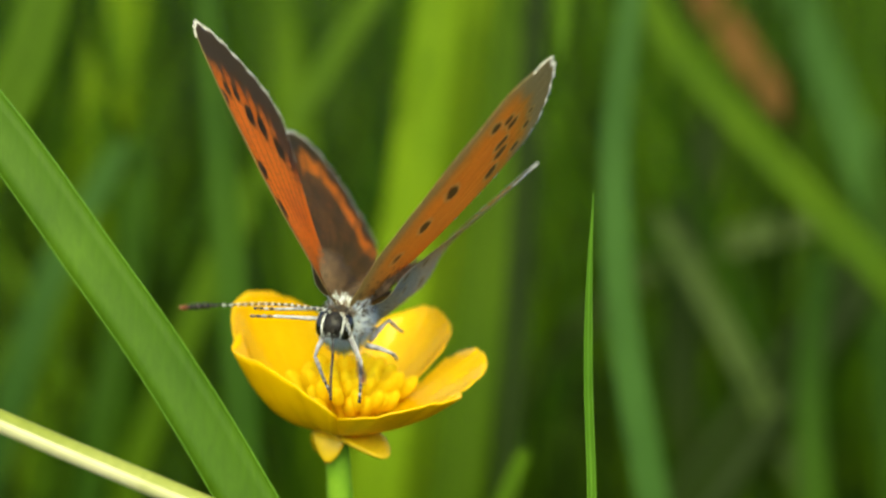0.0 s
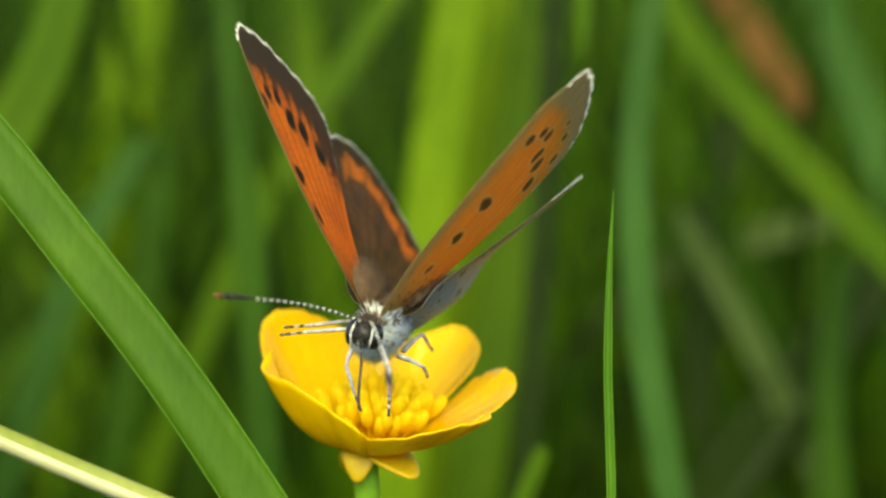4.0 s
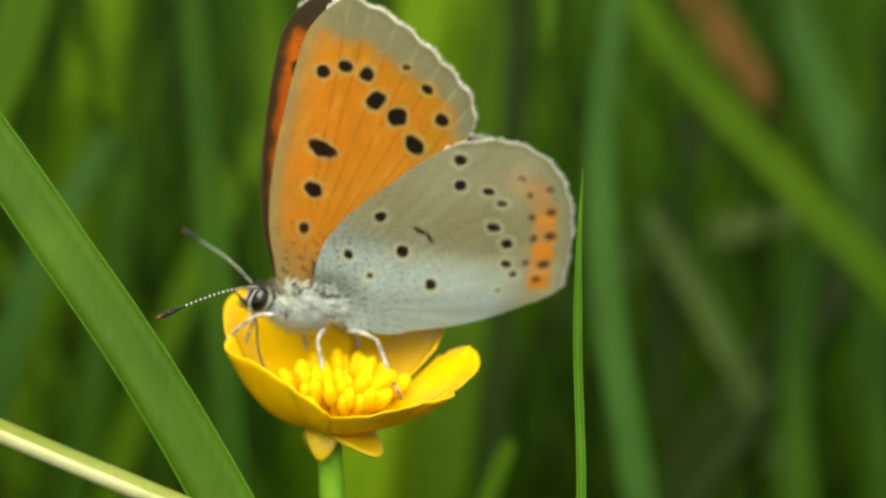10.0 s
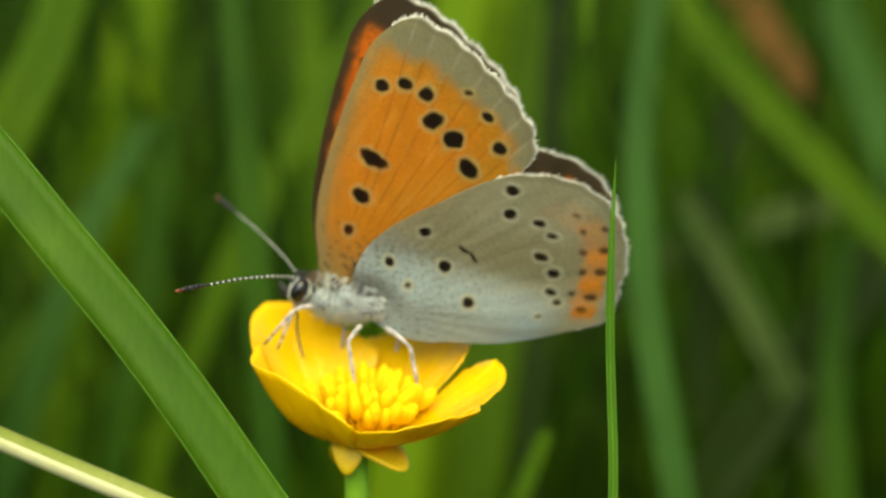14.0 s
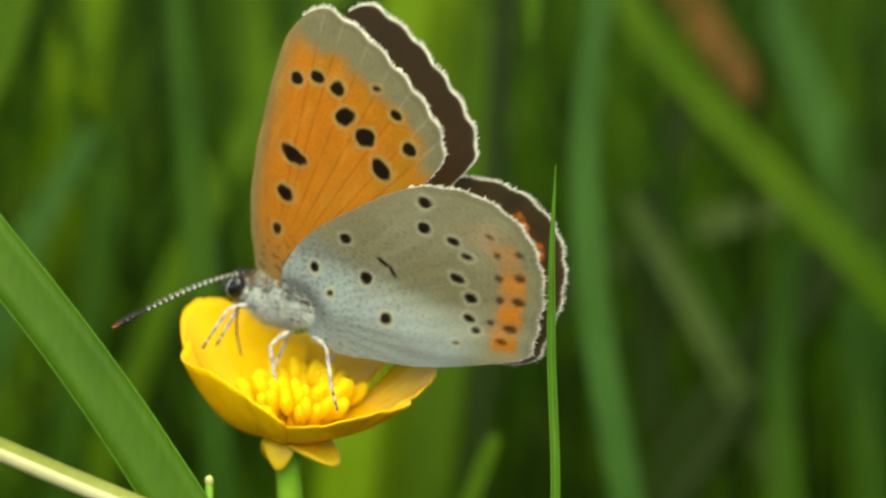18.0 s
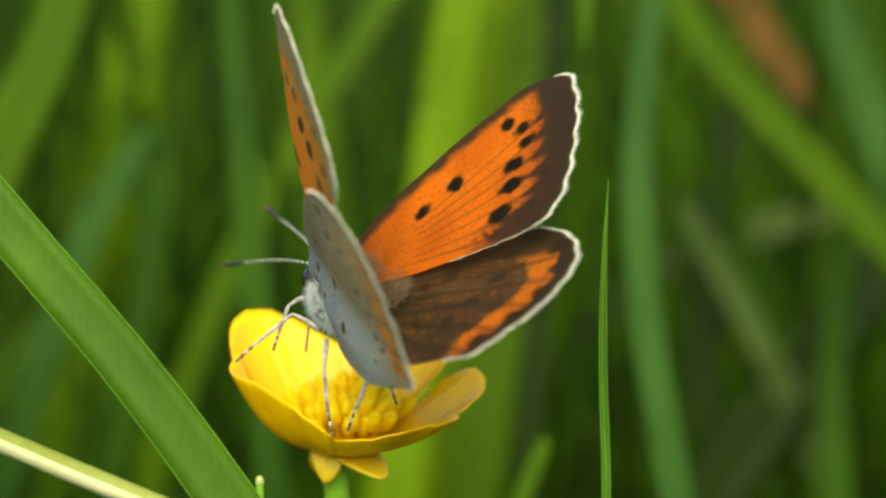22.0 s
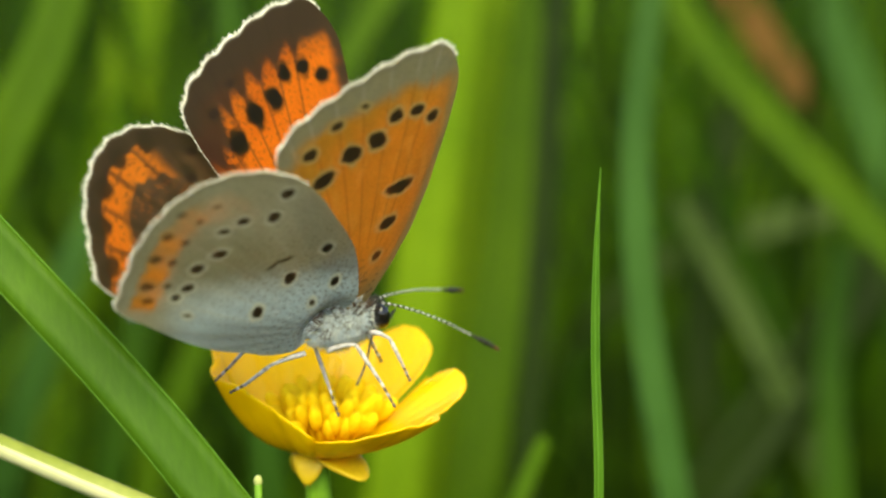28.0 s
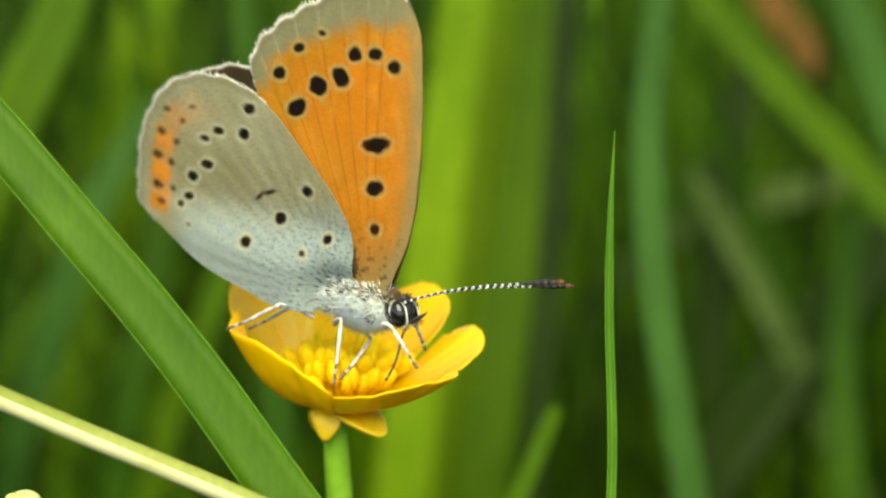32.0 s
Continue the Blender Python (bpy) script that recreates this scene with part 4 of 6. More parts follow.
def build_body():
    bm = bmesh.new()
    ball(bm, Vector((0.2, 0, -1.0)) * MM, Vector((1.8, 0.95, 1.15)) * MM, seg=24)
    thorax = part("thorax", bm, M_BODY, butterfly, "grey furry thorax, brown on its back")
    hairs("fur", thorax, (0.2, 0, -1.0), (1.8, 0.95, 1.15), 2600, 0.75, M_FURG, -1, 0.55, 1)
    hairs("fur", thorax, (0.2, 0, -1.0), (1.8, 0.95, 1.15), 140, 0.4, M_FOOT, -0.9, 0.4, 8)
    hairs("fur", thorax, (-0.9, 0, -0.8), (2.4, 1.0, 1.15), 900, 0.9, M_FURG, -0.8, 0.5, 9, (-1.4, 0, 0))
    hairs("fur", thorax, (-0.2, 0, -0.9), (2.0, 0.6, 1.2), 900, 0.8, M_FURB, 0.7, 1, 2)
    hairs("fur", thorax, (1.5, 0, -0.8), (0.9, 0.55, 0.9), 600, 0.6, M_FURB, 0.35, 1, 15, (-0.2, 0, 0.3))
    hairs("fur", thorax, (-0.4, 0, 0.0), (2.1, 1.0, 1.5), 1100, 0.55, M_FURG, -0.85, 0.35, 11, (-0.9, 0, 0.9))
    hairs("fur", thorax, (-0.3, 0, -0.2), (2.0, 1.2, 1.4), 130, 0.5, M_FOOT, -0.7, 0.4, 12, (-1.2, 0, 0.3))
    for s in (1, -1):
        for k, (x, z) in enumerate(((0.75, -0.05), (-0.7, 0.0), (-0.1, -0.9), (-1.5, -1.2), (1.2, -1.3))):
            hairs("dark_tuft", thorax, (x, 0.98 * s, z), (0.3, 0.22, 0.2), 46, 0.34, M_FOOT, -1, 1, 60 + k, (-0.8, 0.4 * s, 0.2))
    abdomen = new("abdomen")
    abdomen.parent = butterfly
    abdomen["label"] = "slender abdomen, grey below and brown above"
    for k in range(9):
        s = k / 8
        bm = bmesh.new()
        ball(bm, Vector((-2.0 - 6.2 * s, 0, -0.35 + 0.35 * s)) * MM, Vector((0.85, 0.8 - 0.45 * s * s, 0.85 - 0.45 * s * s)) * MM, seg=18)
        part("segment", bm, M_BACK, abdomen)
    hairs("fur", abdomen, (-5.0, 0, -0.2), (3.8, 0.65, 0.7), 1300, 0.4, M_FURG, -1, 0.3, 3, (-0.9, 0, -0.1))
    hairs("fur", abdomen, (-4.9, 0, -0.15), (4.0, 0.7, 0.75), 2400, 0.6, M_FURB, 0.0, 1, 4, (-1.2, 0, 0))
    hairs("fur", abdomen, (-2.2, 0, -0.5), (2.2, 0.7, 0.9), 900, 0.9, M_FURB, 0.6, 1, 14, (-1.0, 0, 0.1))
    bm = bmesh.new()
    ball(bm, Vector((2.6, 0, -0.8)) * MM, Vector((0.72, 0.66, 0.72)) * MM)
    head = part("head", bm, M_BLACK, butterfly, "small black head with white lines")
    hairs("fur", head, (2.5, 0, -0.7), (0.8, 0.72, 0.85), 200, 0.4, M_BLACK, 0.2, 1, 5, (0.4, 0, 0.2))
    hairs("fur", head, (2.7, 0, -1.0), (0.75, 0.6, 0.75), 70, 0.35, M_FURG, -1, -0.3, 6, (0.5, 0, -0.3))
    for s in (1, -1):
        bm = bmesh.new()
        ball(bm, Vector((2.75, 0.66 * s, -0.82)) * MM, Vector((0.5, 0.4, 0.74)) * MM, pose(0, 0, 0, 0, -12, 0), 18)
        part("eye", bm, M_EYE, head, "glossy black eye")
        for name, dx, lo, hi, r, mat, lab in (("eye_line", 0.06, -72, 66, 0.045, M_WHITE, "white line of scales before the eye"), ("eye_line", -0.1, 105, 250, 0.06, M_WHITE, "white line of scales behind the eye"), ("collar", -0.38, 90, 270, 0.14, M_BLACK, "black collar behind the eye")):
            bm = bmesh.new()
            ring = [Vector((2.74 + dx + 0.5 * math.cos(a) - 0.16 * math.sin(a), (0.6 - 0.1 * abs(math.sin(a)) + 0.25 * min(dx, 0)) * s, -0.82 + 0.76 * math.sin(a))) * MM for a in (radians(lo + (hi - lo) * k / 12) for k in range(13))]
            tube(bm, ring, [r * MM * (0.35 + 0.65 * math.sin(math.pi * (k + 0.5) / 13)) for k in range(13)], 8)
            part(name, bm, mat, head, lab)
        bm = bmesh.new()
        pp = [Vector(v) * MM for v in ((3.0, 0.25 * s, -1.35), (3.5, 0.3 * s, -1.15), (4.05, 0.32 * s, -0.62))]
        tube(bm, pp, [0.15 * MM, 0.14 * MM, 0.04 * MM], 7)
        part("palp", bm, M_BLACK, head, "short dark bristly palp")
        hairs("bristles", head, (3.3, 0.28 * s, -1.25), (0.45, 0.15, 0.2), 50, 0.35, M_BLACK, -1, 1, 20 + s, (0.9, 0, 0.3))
    bm = bmesh.new()
    tube(bm, spline([Vector(v) * MM for v in ((2.95, 0, -1.5), (2.6, 0.05, -2.5), (2.45, 0.05, -3.4), (2.15, 0.05, -4.3), (1.75, 0.05, -5.1))], 16), [0.075 * MM] * 16, 6)
    part("proboscis", bm, M_FOOT, head, "thin dark proboscis reaching into the flower")


LEGS = {
    "fore": ((1.75, 0.7, -1.6), (2.8, 1.5, -1.7), (3.7, 1.95, -3.0), (4.3, 2.2, -3.9)),
    "mid": ((-1.3, 0.9, -2.2), (-0.7, 2.4, -2.65), (-1.6, 3.0, -5.0), (-2.25, 3.3, -6.5)),
    "hind": ((-2.8, 0.8, -2.1), (-4.5, 2.0, -2.25), (-5.7, 2.6, -4.2), (-6.6, 2.9, -5.35)),
}


def build_leg(kind, side):
    """Thigh, shin and a ringed five-jointed foot; the leg turns about its hip."""
    h, k, a, f = (Vector((v[0], v[1] * side, v[2])) * MM for v in LEGS[kind])
    k, a, f = k - h, a - h, f - h
    h = Vector((0, 0, 0))
    bm = bmesh.new()
    tube(bm, spline([h, h.lerp(k, 0.55) + Vector((0, 0, 0.12 * MM)), k], 7), [0.16 * MM, 0.17 * MM, 0.16 * MM, 0.14 * MM, 0.12 * MM, 0.1 * MM, 0.09 * MM], 8)
    tube(bm, spline([k, k.lerp(a, 0.5), a], 6), [0.1 * MM, 0.12 * MM, 0.12 * MM, 0.11 * MM, 0.1 * MM, 0.09 * MM], 8)
    leg = part("leg", bm, M_LEG, butterfly, "thin whitish leg")
    for i in range(5):
        bm = bmesh.new()
        u, w = a.lerp(f, i / 5), a.lerp(f, (i + 0.92) / 5)
        tube(bm, [u, u.lerp(w, 0.6), w], [0.08 * MM, 0.1 * MM, 0.06 * MM], 7)
        part("foot_joint", bm, M_FOOT if i in (1, 3, 4) else M_LEG, leg)
    return leg


def leg_pose(kind, side, x, y, z):
    """A leg turned about its hip so that its foot points at a place on the flower; millimetres from the body."""
    hip, foot = (Vector((v[0], v[1] * side, v[2])) for v in (LEGS[kind][0], LEGS[kind][3]))
    turn = (foot - hip).rotation_difference(Vector((x, y, z)) - hip)
    return Matrix.Translation(hip * MM) @ turn.to_matrix().to_4x4()


def build_antenna(side):
    root = new("antenna")
    root.parent = butterfly
    root["label"] = "thin antenna ringed black and white with a dark club"
    n = 22
    bend = lambda s: Vector((s, 0, -0.012 * s * s + 0.05 * math.sin(s * 0.6))) * MM
    for i in range(n):
        club = 0.062 + 0.11 * step(0.72, 0.86, np.array(i / n)) - 0.06 * step(0.92, 1.0, np.array((i + 1) / n))
        a, b, r = 10.2 * i / n, 10.2 * (i + 1) / n, float(club) * MM
        bm = bmesh.new()
        tube(bm, [bend(a), bend(a + (b - a) * 0.5), bend(b)], [r * 0.95, r * 1.05, r * 0.95], 8)
        part("antenna_joint", bm, M_TIP if i > n - 2 else M_BLACK, root)
        if i < n * 0.74:
            bm = bmesh.new()
            tube(bm, [bend(a - 0.06), bend(a + 0.06)], [r * 1.18, r * 1.18], 8)
            part("pale_ring", bm, M_WHITE, root)
    return root


build_body()
for wing, side, k in ((forewing_left, 1, 0), (forewing_right, -1, 1), (hindwing_left, 1, 2), (hindwing_right, -1, 3)):
    if k < 2:
        hairs("fur", wing, (-0.2, 1.1 * side, 0.0), (1.6, 1.1, 0.16), 420, 0.9, M_FURB, 0.25, 1, 70 + k, (-0.5, 0.9 * side, 0.1))
    else:
        hairs("fur", wing, (-2.6, 1.2 * side, -0.35), (2.6, 1.3, 0.22), 900, 1.2, M_FURB, 0.25, 1, 70 + k, (-1.0, 0.7 * side, 0.15))
legs = {(kind, side): build_leg(kind, side) for kind in LEGS for side in (1, -1)}
antenna_left, antenna_right = build_antenna(1), build_antenna(-1)


def antenna_pose(side, out, up):
    """An antenna on the head, turned outwards and upwards."""
    return pose(3.0 * MM, 0.35 * side * MM, -0.1 * MM, 0, -up, side * out)


# ---- what moves ----
def motions():
    walk(plant, [
        (0, pose(-0.0055, 0.123, 0.00148, -0.066, 0.002, 0)),
        (0.5, pose(-0.0055, 0.123, 0.00128, -0.058, 0.091, 0)),
        (1, pose(-0.0055, 0.123, 0.00138, -0.06, 0.085, 0)),
        (1.5, pose(-0.0055, 0.123, 0.00118, -0.052, 0.045, 0)),
        (2, pose(-0.0055, 0.123, 0.00088, -0.037, 0.019, 0)),
        (2.5, pose(-0.0055, 0.123, 0.00072, -0.021, -0.011, 0)),
        (3, pose(-0.0055, 0.123, 0.0005, -0.003, -0.015, 0)),
        (3.5, pose(-0.0055, 0.123, 0.0003, 0.001, 0.018, 0)),
        (5.5, pose(-0.0055, 0.123, 0.00012, -0.012, 0.401, 0)),
        (6, pose(-0.0055, 0.123, 0.00013, -0.01, 0.296, 0)),
        (6.5, pose(-0.0055, 0.123, 0.00036, -0.022, 0.066, 0)),
        (7, pose(-0.0055, 0.123, 0.00039, -0.021, 0.113, 0)),
        (7.5, pose(-0.0055, 0.123, 0.00044, -0.008, 0.095, 0)),
        (8, pose(-0.0055, 0.123, 0.00023, -0.012, 0.168, 0)),
        (8.5, pose(-0.0055, 0.123, 0.00063, -0.023, 0.13, 0)),
        (9, pose(-0.0055, 0.123, 0.00062, -0.033, 0.168, 0)),
        (9.5, pose(-0.0055, 0.123, 0.00062, -0.038, -0.004, 0)),
        (10, pose(-0.0055, 0.123, 0.00106, -0.048, 0.078, 0)),
        (10.5, pose(-0.0055, 0.123, 0.0008, -0.035, 0.03, 0)),
        (11, pose(-0.0055, 0.123, 0.00057, -0.023, -0.007, 0)),
        (11.5, pose(-0.0055, 0.123, 0.00087, -0.032, -0.02, 0)),
        (12, pose(-0.0055, 0.123, 0.00017, -0.006, -0.06, 0)),
        (12.5, pose(-0.0055, 0.123, 0.00047, -0.014, -0.055, 0)),
        (13, pose(-0.0055, 0.123, 0, -0, 0, 0)),
        (13.5, pose(-0.0055, 0.123, -0.00037, 0.029, -0.134, 0)),
        (14, pose(-0.0055, 0.123, -0.00031, 0.044, -0.044, 0)),
        (14.5, pose(-0.0055, 0.123, -0.00012, 0.031, -0.259, 0)),
        (16.5, pose(-0.0055, 0.123, 0.00028, 0.006, -0.219, 0)),
        (17, pose(-0.0055, 0.123, 0.00028, -0.002, -0.222, 0)),
        (17.5, pose(-0.0055, 0.123, 0.00019, -0.004, -0.248, 0)),
        (18, pose(-0.0055, 0.123, 0.00021, -0.021, -0.238, 0)),
        (18.5, pose(-0.0055, 0.123, 0.00007, -0.025, -0.258, 0)),
        (19, pose(-0.0055, 0.123, -0.00003, -0.015, -0.295, 0)),
        (19.5, pose(-0.0055, 0.123, 0.00003, -0.012, -0.275, 0)),
        (20, pose(-0.0055, 0.123, -0.00007, -0, -0.342, 0)),
        (20.5, pose(-0.0055, 0.123, -0.00003, 0.012, -0.251, 0)),
        (21, pose(-0.0055, 0.123, -0.00014, 0.009, -0.309, 0)),
        (21.5, pose(-0.0055, 0.123, -0.0002, 0.018, -0.315, 0)),
        (22, pose(-0.0055, 0.123, -0.00039, 0.04, -0.263, 0)),
        (22.5, pose(-0.0055, 0.123, -0.00025, 0.036, -0.365, 0)),
        (23, pose(-0.0055, 0.123, -0.00034, 0.024, -0.368, 0)),
        (23.5, pose(-0.0055, 0.123, -0.00053, 0.043, -0.423, 0)),
        (24, pose(-0.0055, 0.123, -0.00049, 0.052, -0.44, 0)),
        (24.5, pose(-0.0055, 0.123, -0.00049, 0.049, -0.454, 0)),
        (25, pose(-0.0055, 0.123, -0.00049, 0.044, -0.369, 0)),
        (25.5, pose(-0.0055, 0.123, -0.00038, 0.051, -0.414, 0)),
        (27.5, pose(-0.0055, 0.123, -0.00045, 0.052, -0.45, 0)),
        (28, pose(-0.0055, 0.123, -0.00052, 0.048, -0.457, 0)),
        (28.5, pose(-0.0055, 0.123, -0.0004, 0.06, -0.501, 0)),
        (29, pose(-0.0055, 0.123, -0.0003, 0.055, -0.463, 0)),
        (29.5, pose(-0.0055, 0.123, -0.00034, 0.057, -0.457, 0)),
        (30, pose(-0.0055, 0.123, -0.00017, 0.05, -0.437, 0)),
        (30.5, pose(-0.0055, 0.123, -0.00017, 0.058, -0.413, 0)),
        (31, pose(-0.0055, 0.123, 0.00007, 0.057, -0.401, 0)),
        (31.5, pose(-0.0055, 0.123, 0.00019, 0.067, -0.393, 0)),
        (32, pose(-0.0055, 0.123, 0.00031, 0.055, -0.38, 0)),
    ])
    walk(butterfly, [
        (0, pose(-0.00545, 0.11375, 0.31295, -5.8, -8.4, 258.3)),
        (0.5, pose(-0.00505, 0.11376, 0.31284, -5.8, -8.5, 258.3)),
        (1, pose(-0.00502, 0.11375, 0.31283, -5.3, -8.3, 258.1)),
        (1.5, pose(-0.00534, 0.11363, 0.31259, -4.6, -7.7, 258.3)),
        (2, pose(-0.0055, 0.11342, 0.31228, -5, -7.3, 258.3)),
        (2.5, pose(-0.0056, 0.11313, 0.31239, -4.6, -7.4, 258.1)),
        (3, pose(-0.00557, 0.11303, 0.31237, -4.9, -8.4, 257.7)),
        (3.5, pose(-0.00524, 0.11297, 0.31247, -5.6, -8.8, 257.4)),
        (5.5, pose(-0.00358, 0.11327, 0.31212, -9.4, -10.7, 248)),
        (6, pose(-0.0041, 0.1132, 0.31207, -7.6, -10.6, 248.8)),
        (6.5, pose(-0.0054, 0.11332, 0.31191, -5.1, -9.2, 252.2)),
        (7, pose(-0.00541, 0.11438, 0.31213, -8.9, -12.1, 246.1)),
        (7.5, pose(-0.00584, 0.11552, 0.31197, -8, -14, 232.4)),
        (8, pose(-0.00568, 0.11676, 0.31119, -9.1, -15.4, 221.5)),
        (8.5, pose(-0.00633, 0.11798, 0.31238, -0.7, -22, 210.4)),
        (9, pose(-0.00664, 0.1194, 0.31193, 4.5, -19.2, 203.2)),
        (9.5, pose(-0.00788, 0.12049, 0.31161, 3.8, -13.3, 198.2)),
        (10, pose(-0.00764, 0.12154, 0.3116, 4.3, -9.1, 194.5)),
        (10.5, pose(-0.0079, 0.12222, 0.31129, 4.1, -7.6, 188.6)),
        (11, pose(-0.008, 0.12249, 0.31118, 1.9, -7.4, 187.4)),
        (11.5, pose(-0.00807, 0.12255, 0.31165, 3.6, -7.3, 185.4)),
        (12, pose(-0.00844, 0.12268, 0.31082, -1.1, -5.9, 184.2)),
        (12.5, pose(-0.00843, 0.12284, 0.31114, -1.2, -5.7, 184.7)),
        (13, pose(-0.00808, 0.12271, 0.31085, -2, -5.8, 183.1)),
        (13.5, pose(-0.00856, 0.12278, 0.31076, -4.4, -6.9, 181.9)),
        (14, pose(-0.00743, 0.12273, 0.31103, -2.8, -10.8, 181.6)),
        (14.5, pose(-0.00895, 0.12267, 0.31095, -1.5, -7, 178.4)),
        (16.5, pose(-0.0077, 0.12145, 0.31155, -7.7, -14.2, 163)),
        (17, pose(-0.00761, 0.12145, 0.31166, -7.4, -14.7, 162.4)),
        (17.5, pose(-0.00672, 0.12153, 0.31203, -1.2, -23.8, 161.6)),
        (18, pose(-0.00793, 0.12098, 0.31153, -1, -14.1, 158.5)),
        (18.5, pose(-0.00784, 0.12111, 0.31138, -2.7, -14.5, 156)),
        (19, pose(-0.0083, 0.12154, 0.3113, -3.7, -17.4, 159.7)),
        (19.5, pose(-0.00899, 0.12086, 0.31104, -9.1, -11.9, 162.9)),
        (20, pose(-0.0086, 0.12026, 0.31143, -8.8, -17.4, 162.8)),
        (20.5, pose(-0.00829, 0.11871, 0.31149, -2.5, -12, 153.5)),
        (21, pose(-0.00891, 0.11699, 0.31208, 2.1, -10.7, 142.7)),
        (21.5, pose(-0.00868, 0.11577, 0.31269, 9.5, -15.6, 128.8)),
        (22, pose(-0.00756, 0.11569, 0.31289, 11.6, -13, 109.2)),
        (22.5, pose(-0.00703, 0.11523, 0.31226, 8.4, -5.2, 92.8)),
        (23, pose(-0.00645, 0.11506, 0.31195, 8.7, -5.4, 88.7)),
        (23.5, pose(-0.00717, 0.11515, 0.31214, 8.2, -17.7, 89.1)),
        (24, pose(-0.00714, 0.11379, 0.31152, -3.5, -6.5, 88.3)),
        (24.5, pose(-0.00749, 0.11349, 0.31186, 3.8, -8.4, 94.5)),
        (25, pose(-0.0079, 0.1168, 0.31117, 5.8, -10.9, 96.2)),
        (25.5, pose(-0.00588, 0.1172, 0.31069, 1, -10.3, 79.7)),
        (27.5, pose(-0.00698, 0.11461, 0.31183, 6.2, -0.8, 47.9)),
        (28, pose(-0.00732, 0.11542, 0.31176, 5.4, 0.8, 41)),
        (28.5, pose(-0.00724, 0.11716, 0.31148, 7, 2.9, 31)),
        (29, pose(-0.00727, 0.11927, 0.31049, 2.2, 7.9, 9.2)),
        (29.5, pose(-0.00682, 0.11995, 0.30924, 4.7, 11.8, -2)),
        (30, pose(-0.00666, 0.11943, 0.30941, 6.2, 10.2, -12.9)),
        (30.5, pose(-0.00605, 0.11731, 0.30959, 1.6, 9.6, -19.6)),
        (31, pose(-0.00642, 0.11605, 0.31062, -1.1, 7.3, -26.6)),
        (31.5, pose(-0.00636, 0.11492, 0.31103, -1.4, 5.3, -29.3)),
        (32, pose(-0.00643, 0.11449, 0.31126, -0.1, 4.2, -30.7)),
    ])
    walk(forewing_left, [
        (0, wing_pose(58.5, 8.5, 1, -2.2)),
        (0.5, wing_pose(58.5, 8.1, 1, -2.2)),
        (1, wing_pose(58.2, 8.5, 1, -2.1)),
        (1.5, wing_pose(58.8, 8.4, 1, -2.2)),
        (2, wing_pose(59.8, 9.2, 1, -2.4)),
        (2.5, wing_pose(58.7, 9.1, 1, -2.3)),
        (3, wing_pose(59.2, 8.7, 1, -2.5)),
        (3.5, wing_pose(58.7, 7.8, 1, -2.4)),
        (5.5, wing_pose(59.4, 11.8, 1, -0.2)),
        (6, wing_pose(60.2, 11.8, 1, -0.3)),
        (6.5, wing_pose(59.5, 12.1, 1, -0.5)),
        (7, wing_pose(59.9, 11.9, 1, -0.4)),
        (7.5, wing_pose(60.8, 11.8, 1, -0.8)),
        (8, wing_pose(64.2, 9.6, 1, -0.6)),
        (8.5, wing_pose(71.5, 5, 1, -0.7)),
        (9, wing_pose(78, 2.9, 1, -0.2)),
        (9.5, wing_pose(82, 2, 1, 0.1)),
        (10, wing_pose(84.4, 1.3, 1, 0.5)),
        (10.5, wing_pose(84.9, 0, 1, 0.9)),
        (11, wing_pose(84.2, -0.9, 1, 0.9)),
        (11.5, wing_pose(85.4, -1.5, 1, 0.9)),
        (12, wing_pose(82.3, -1.1, 1, 0.7)),
        (12.5, wing_pose(82.3, -1, 1, 0.6)),
        (13, wing_pose(81, -0.7, 1, 0.4)),
        (13.5, wing_pose(78.6, -1, 1, 0.2)),
        (14, wing_pose(80.1, -2.5, 1, -0.4)),
        (14.5, wing_pose(81.7, -1.6, 1, -0.5)),
        (16.5, wing_pose(89, -0.4, 1, -0.4)),
        (17, wing_pose(88.9, 0.1, 1, -0.3)),
        (17.5, wing_pose(89, -1.6, 1, -0.7)),
        (18, wing_pose(84, 1.7, 1, -1.5)),
        (18.5, wing_pose(82.7, 1.6, 1, -1.2)),
        (19, wing_pose(83.6, 0.4, 1, -1.1)),
        (19.5, wing_pose(87.8, 1, 1, -0.6)),
        (20, wing_pose(87.4, 0.1, 1, -0.9)),
        (20.5, wing_pose(76.8, 0.3, 1, -0.7)),
        (21, wing_pose(65.9, 0.5, 1, -0.4)),
        (21.5, wing_pose(69.4, -2.3, 1, -1)),
        (22, wing_pose(65.6, -2.9, 1, -0.9)),
        (22.5, wing_pose(65.9, 0.9, 1, -2.2)),
        (23, wing_pose(66.2, 2.8, 1, -2.7)),
        (23.5, wing_pose(76.8, 6.6, 1, -3)),
        (24, wing_pose(87.7, 13, 1, -2.5)),
        (24.5, wing_pose(89.6, 2.5, 1, 0.6)),
        (25, wing_pose(89.3, 3, 1, -3)),
        (25.5, wing_pose(88.9, 3.7, 1, -0.5)),
        (27.5, wing_pose(69.2, 4.3, 1, 0.2)),
        (28, wing_pose(71.6, 3.7, 1, -0.1)),
        (28.5, wing_pose(72.9, 4.5, 1, 1)),
        (29, wing_pose(75.1, 4.5, 1, 0.5)),
        (29.5, wing_pose(76.8, 4.4, 1, 0.4)),
        (30, wing_pose(78.6, 5.3, 1, 0.4)),
        (30.5, wing_pose(82.6, 1.7, 1, 0.1)),
        (31, wing_pose(85.7, 1.6, 1, 0)),
        (31.5, wing_pose(87.4, 1.6, 1, 0)),
        (32, wing_pose(89, 0.9, 1, -0.1)),
    ])
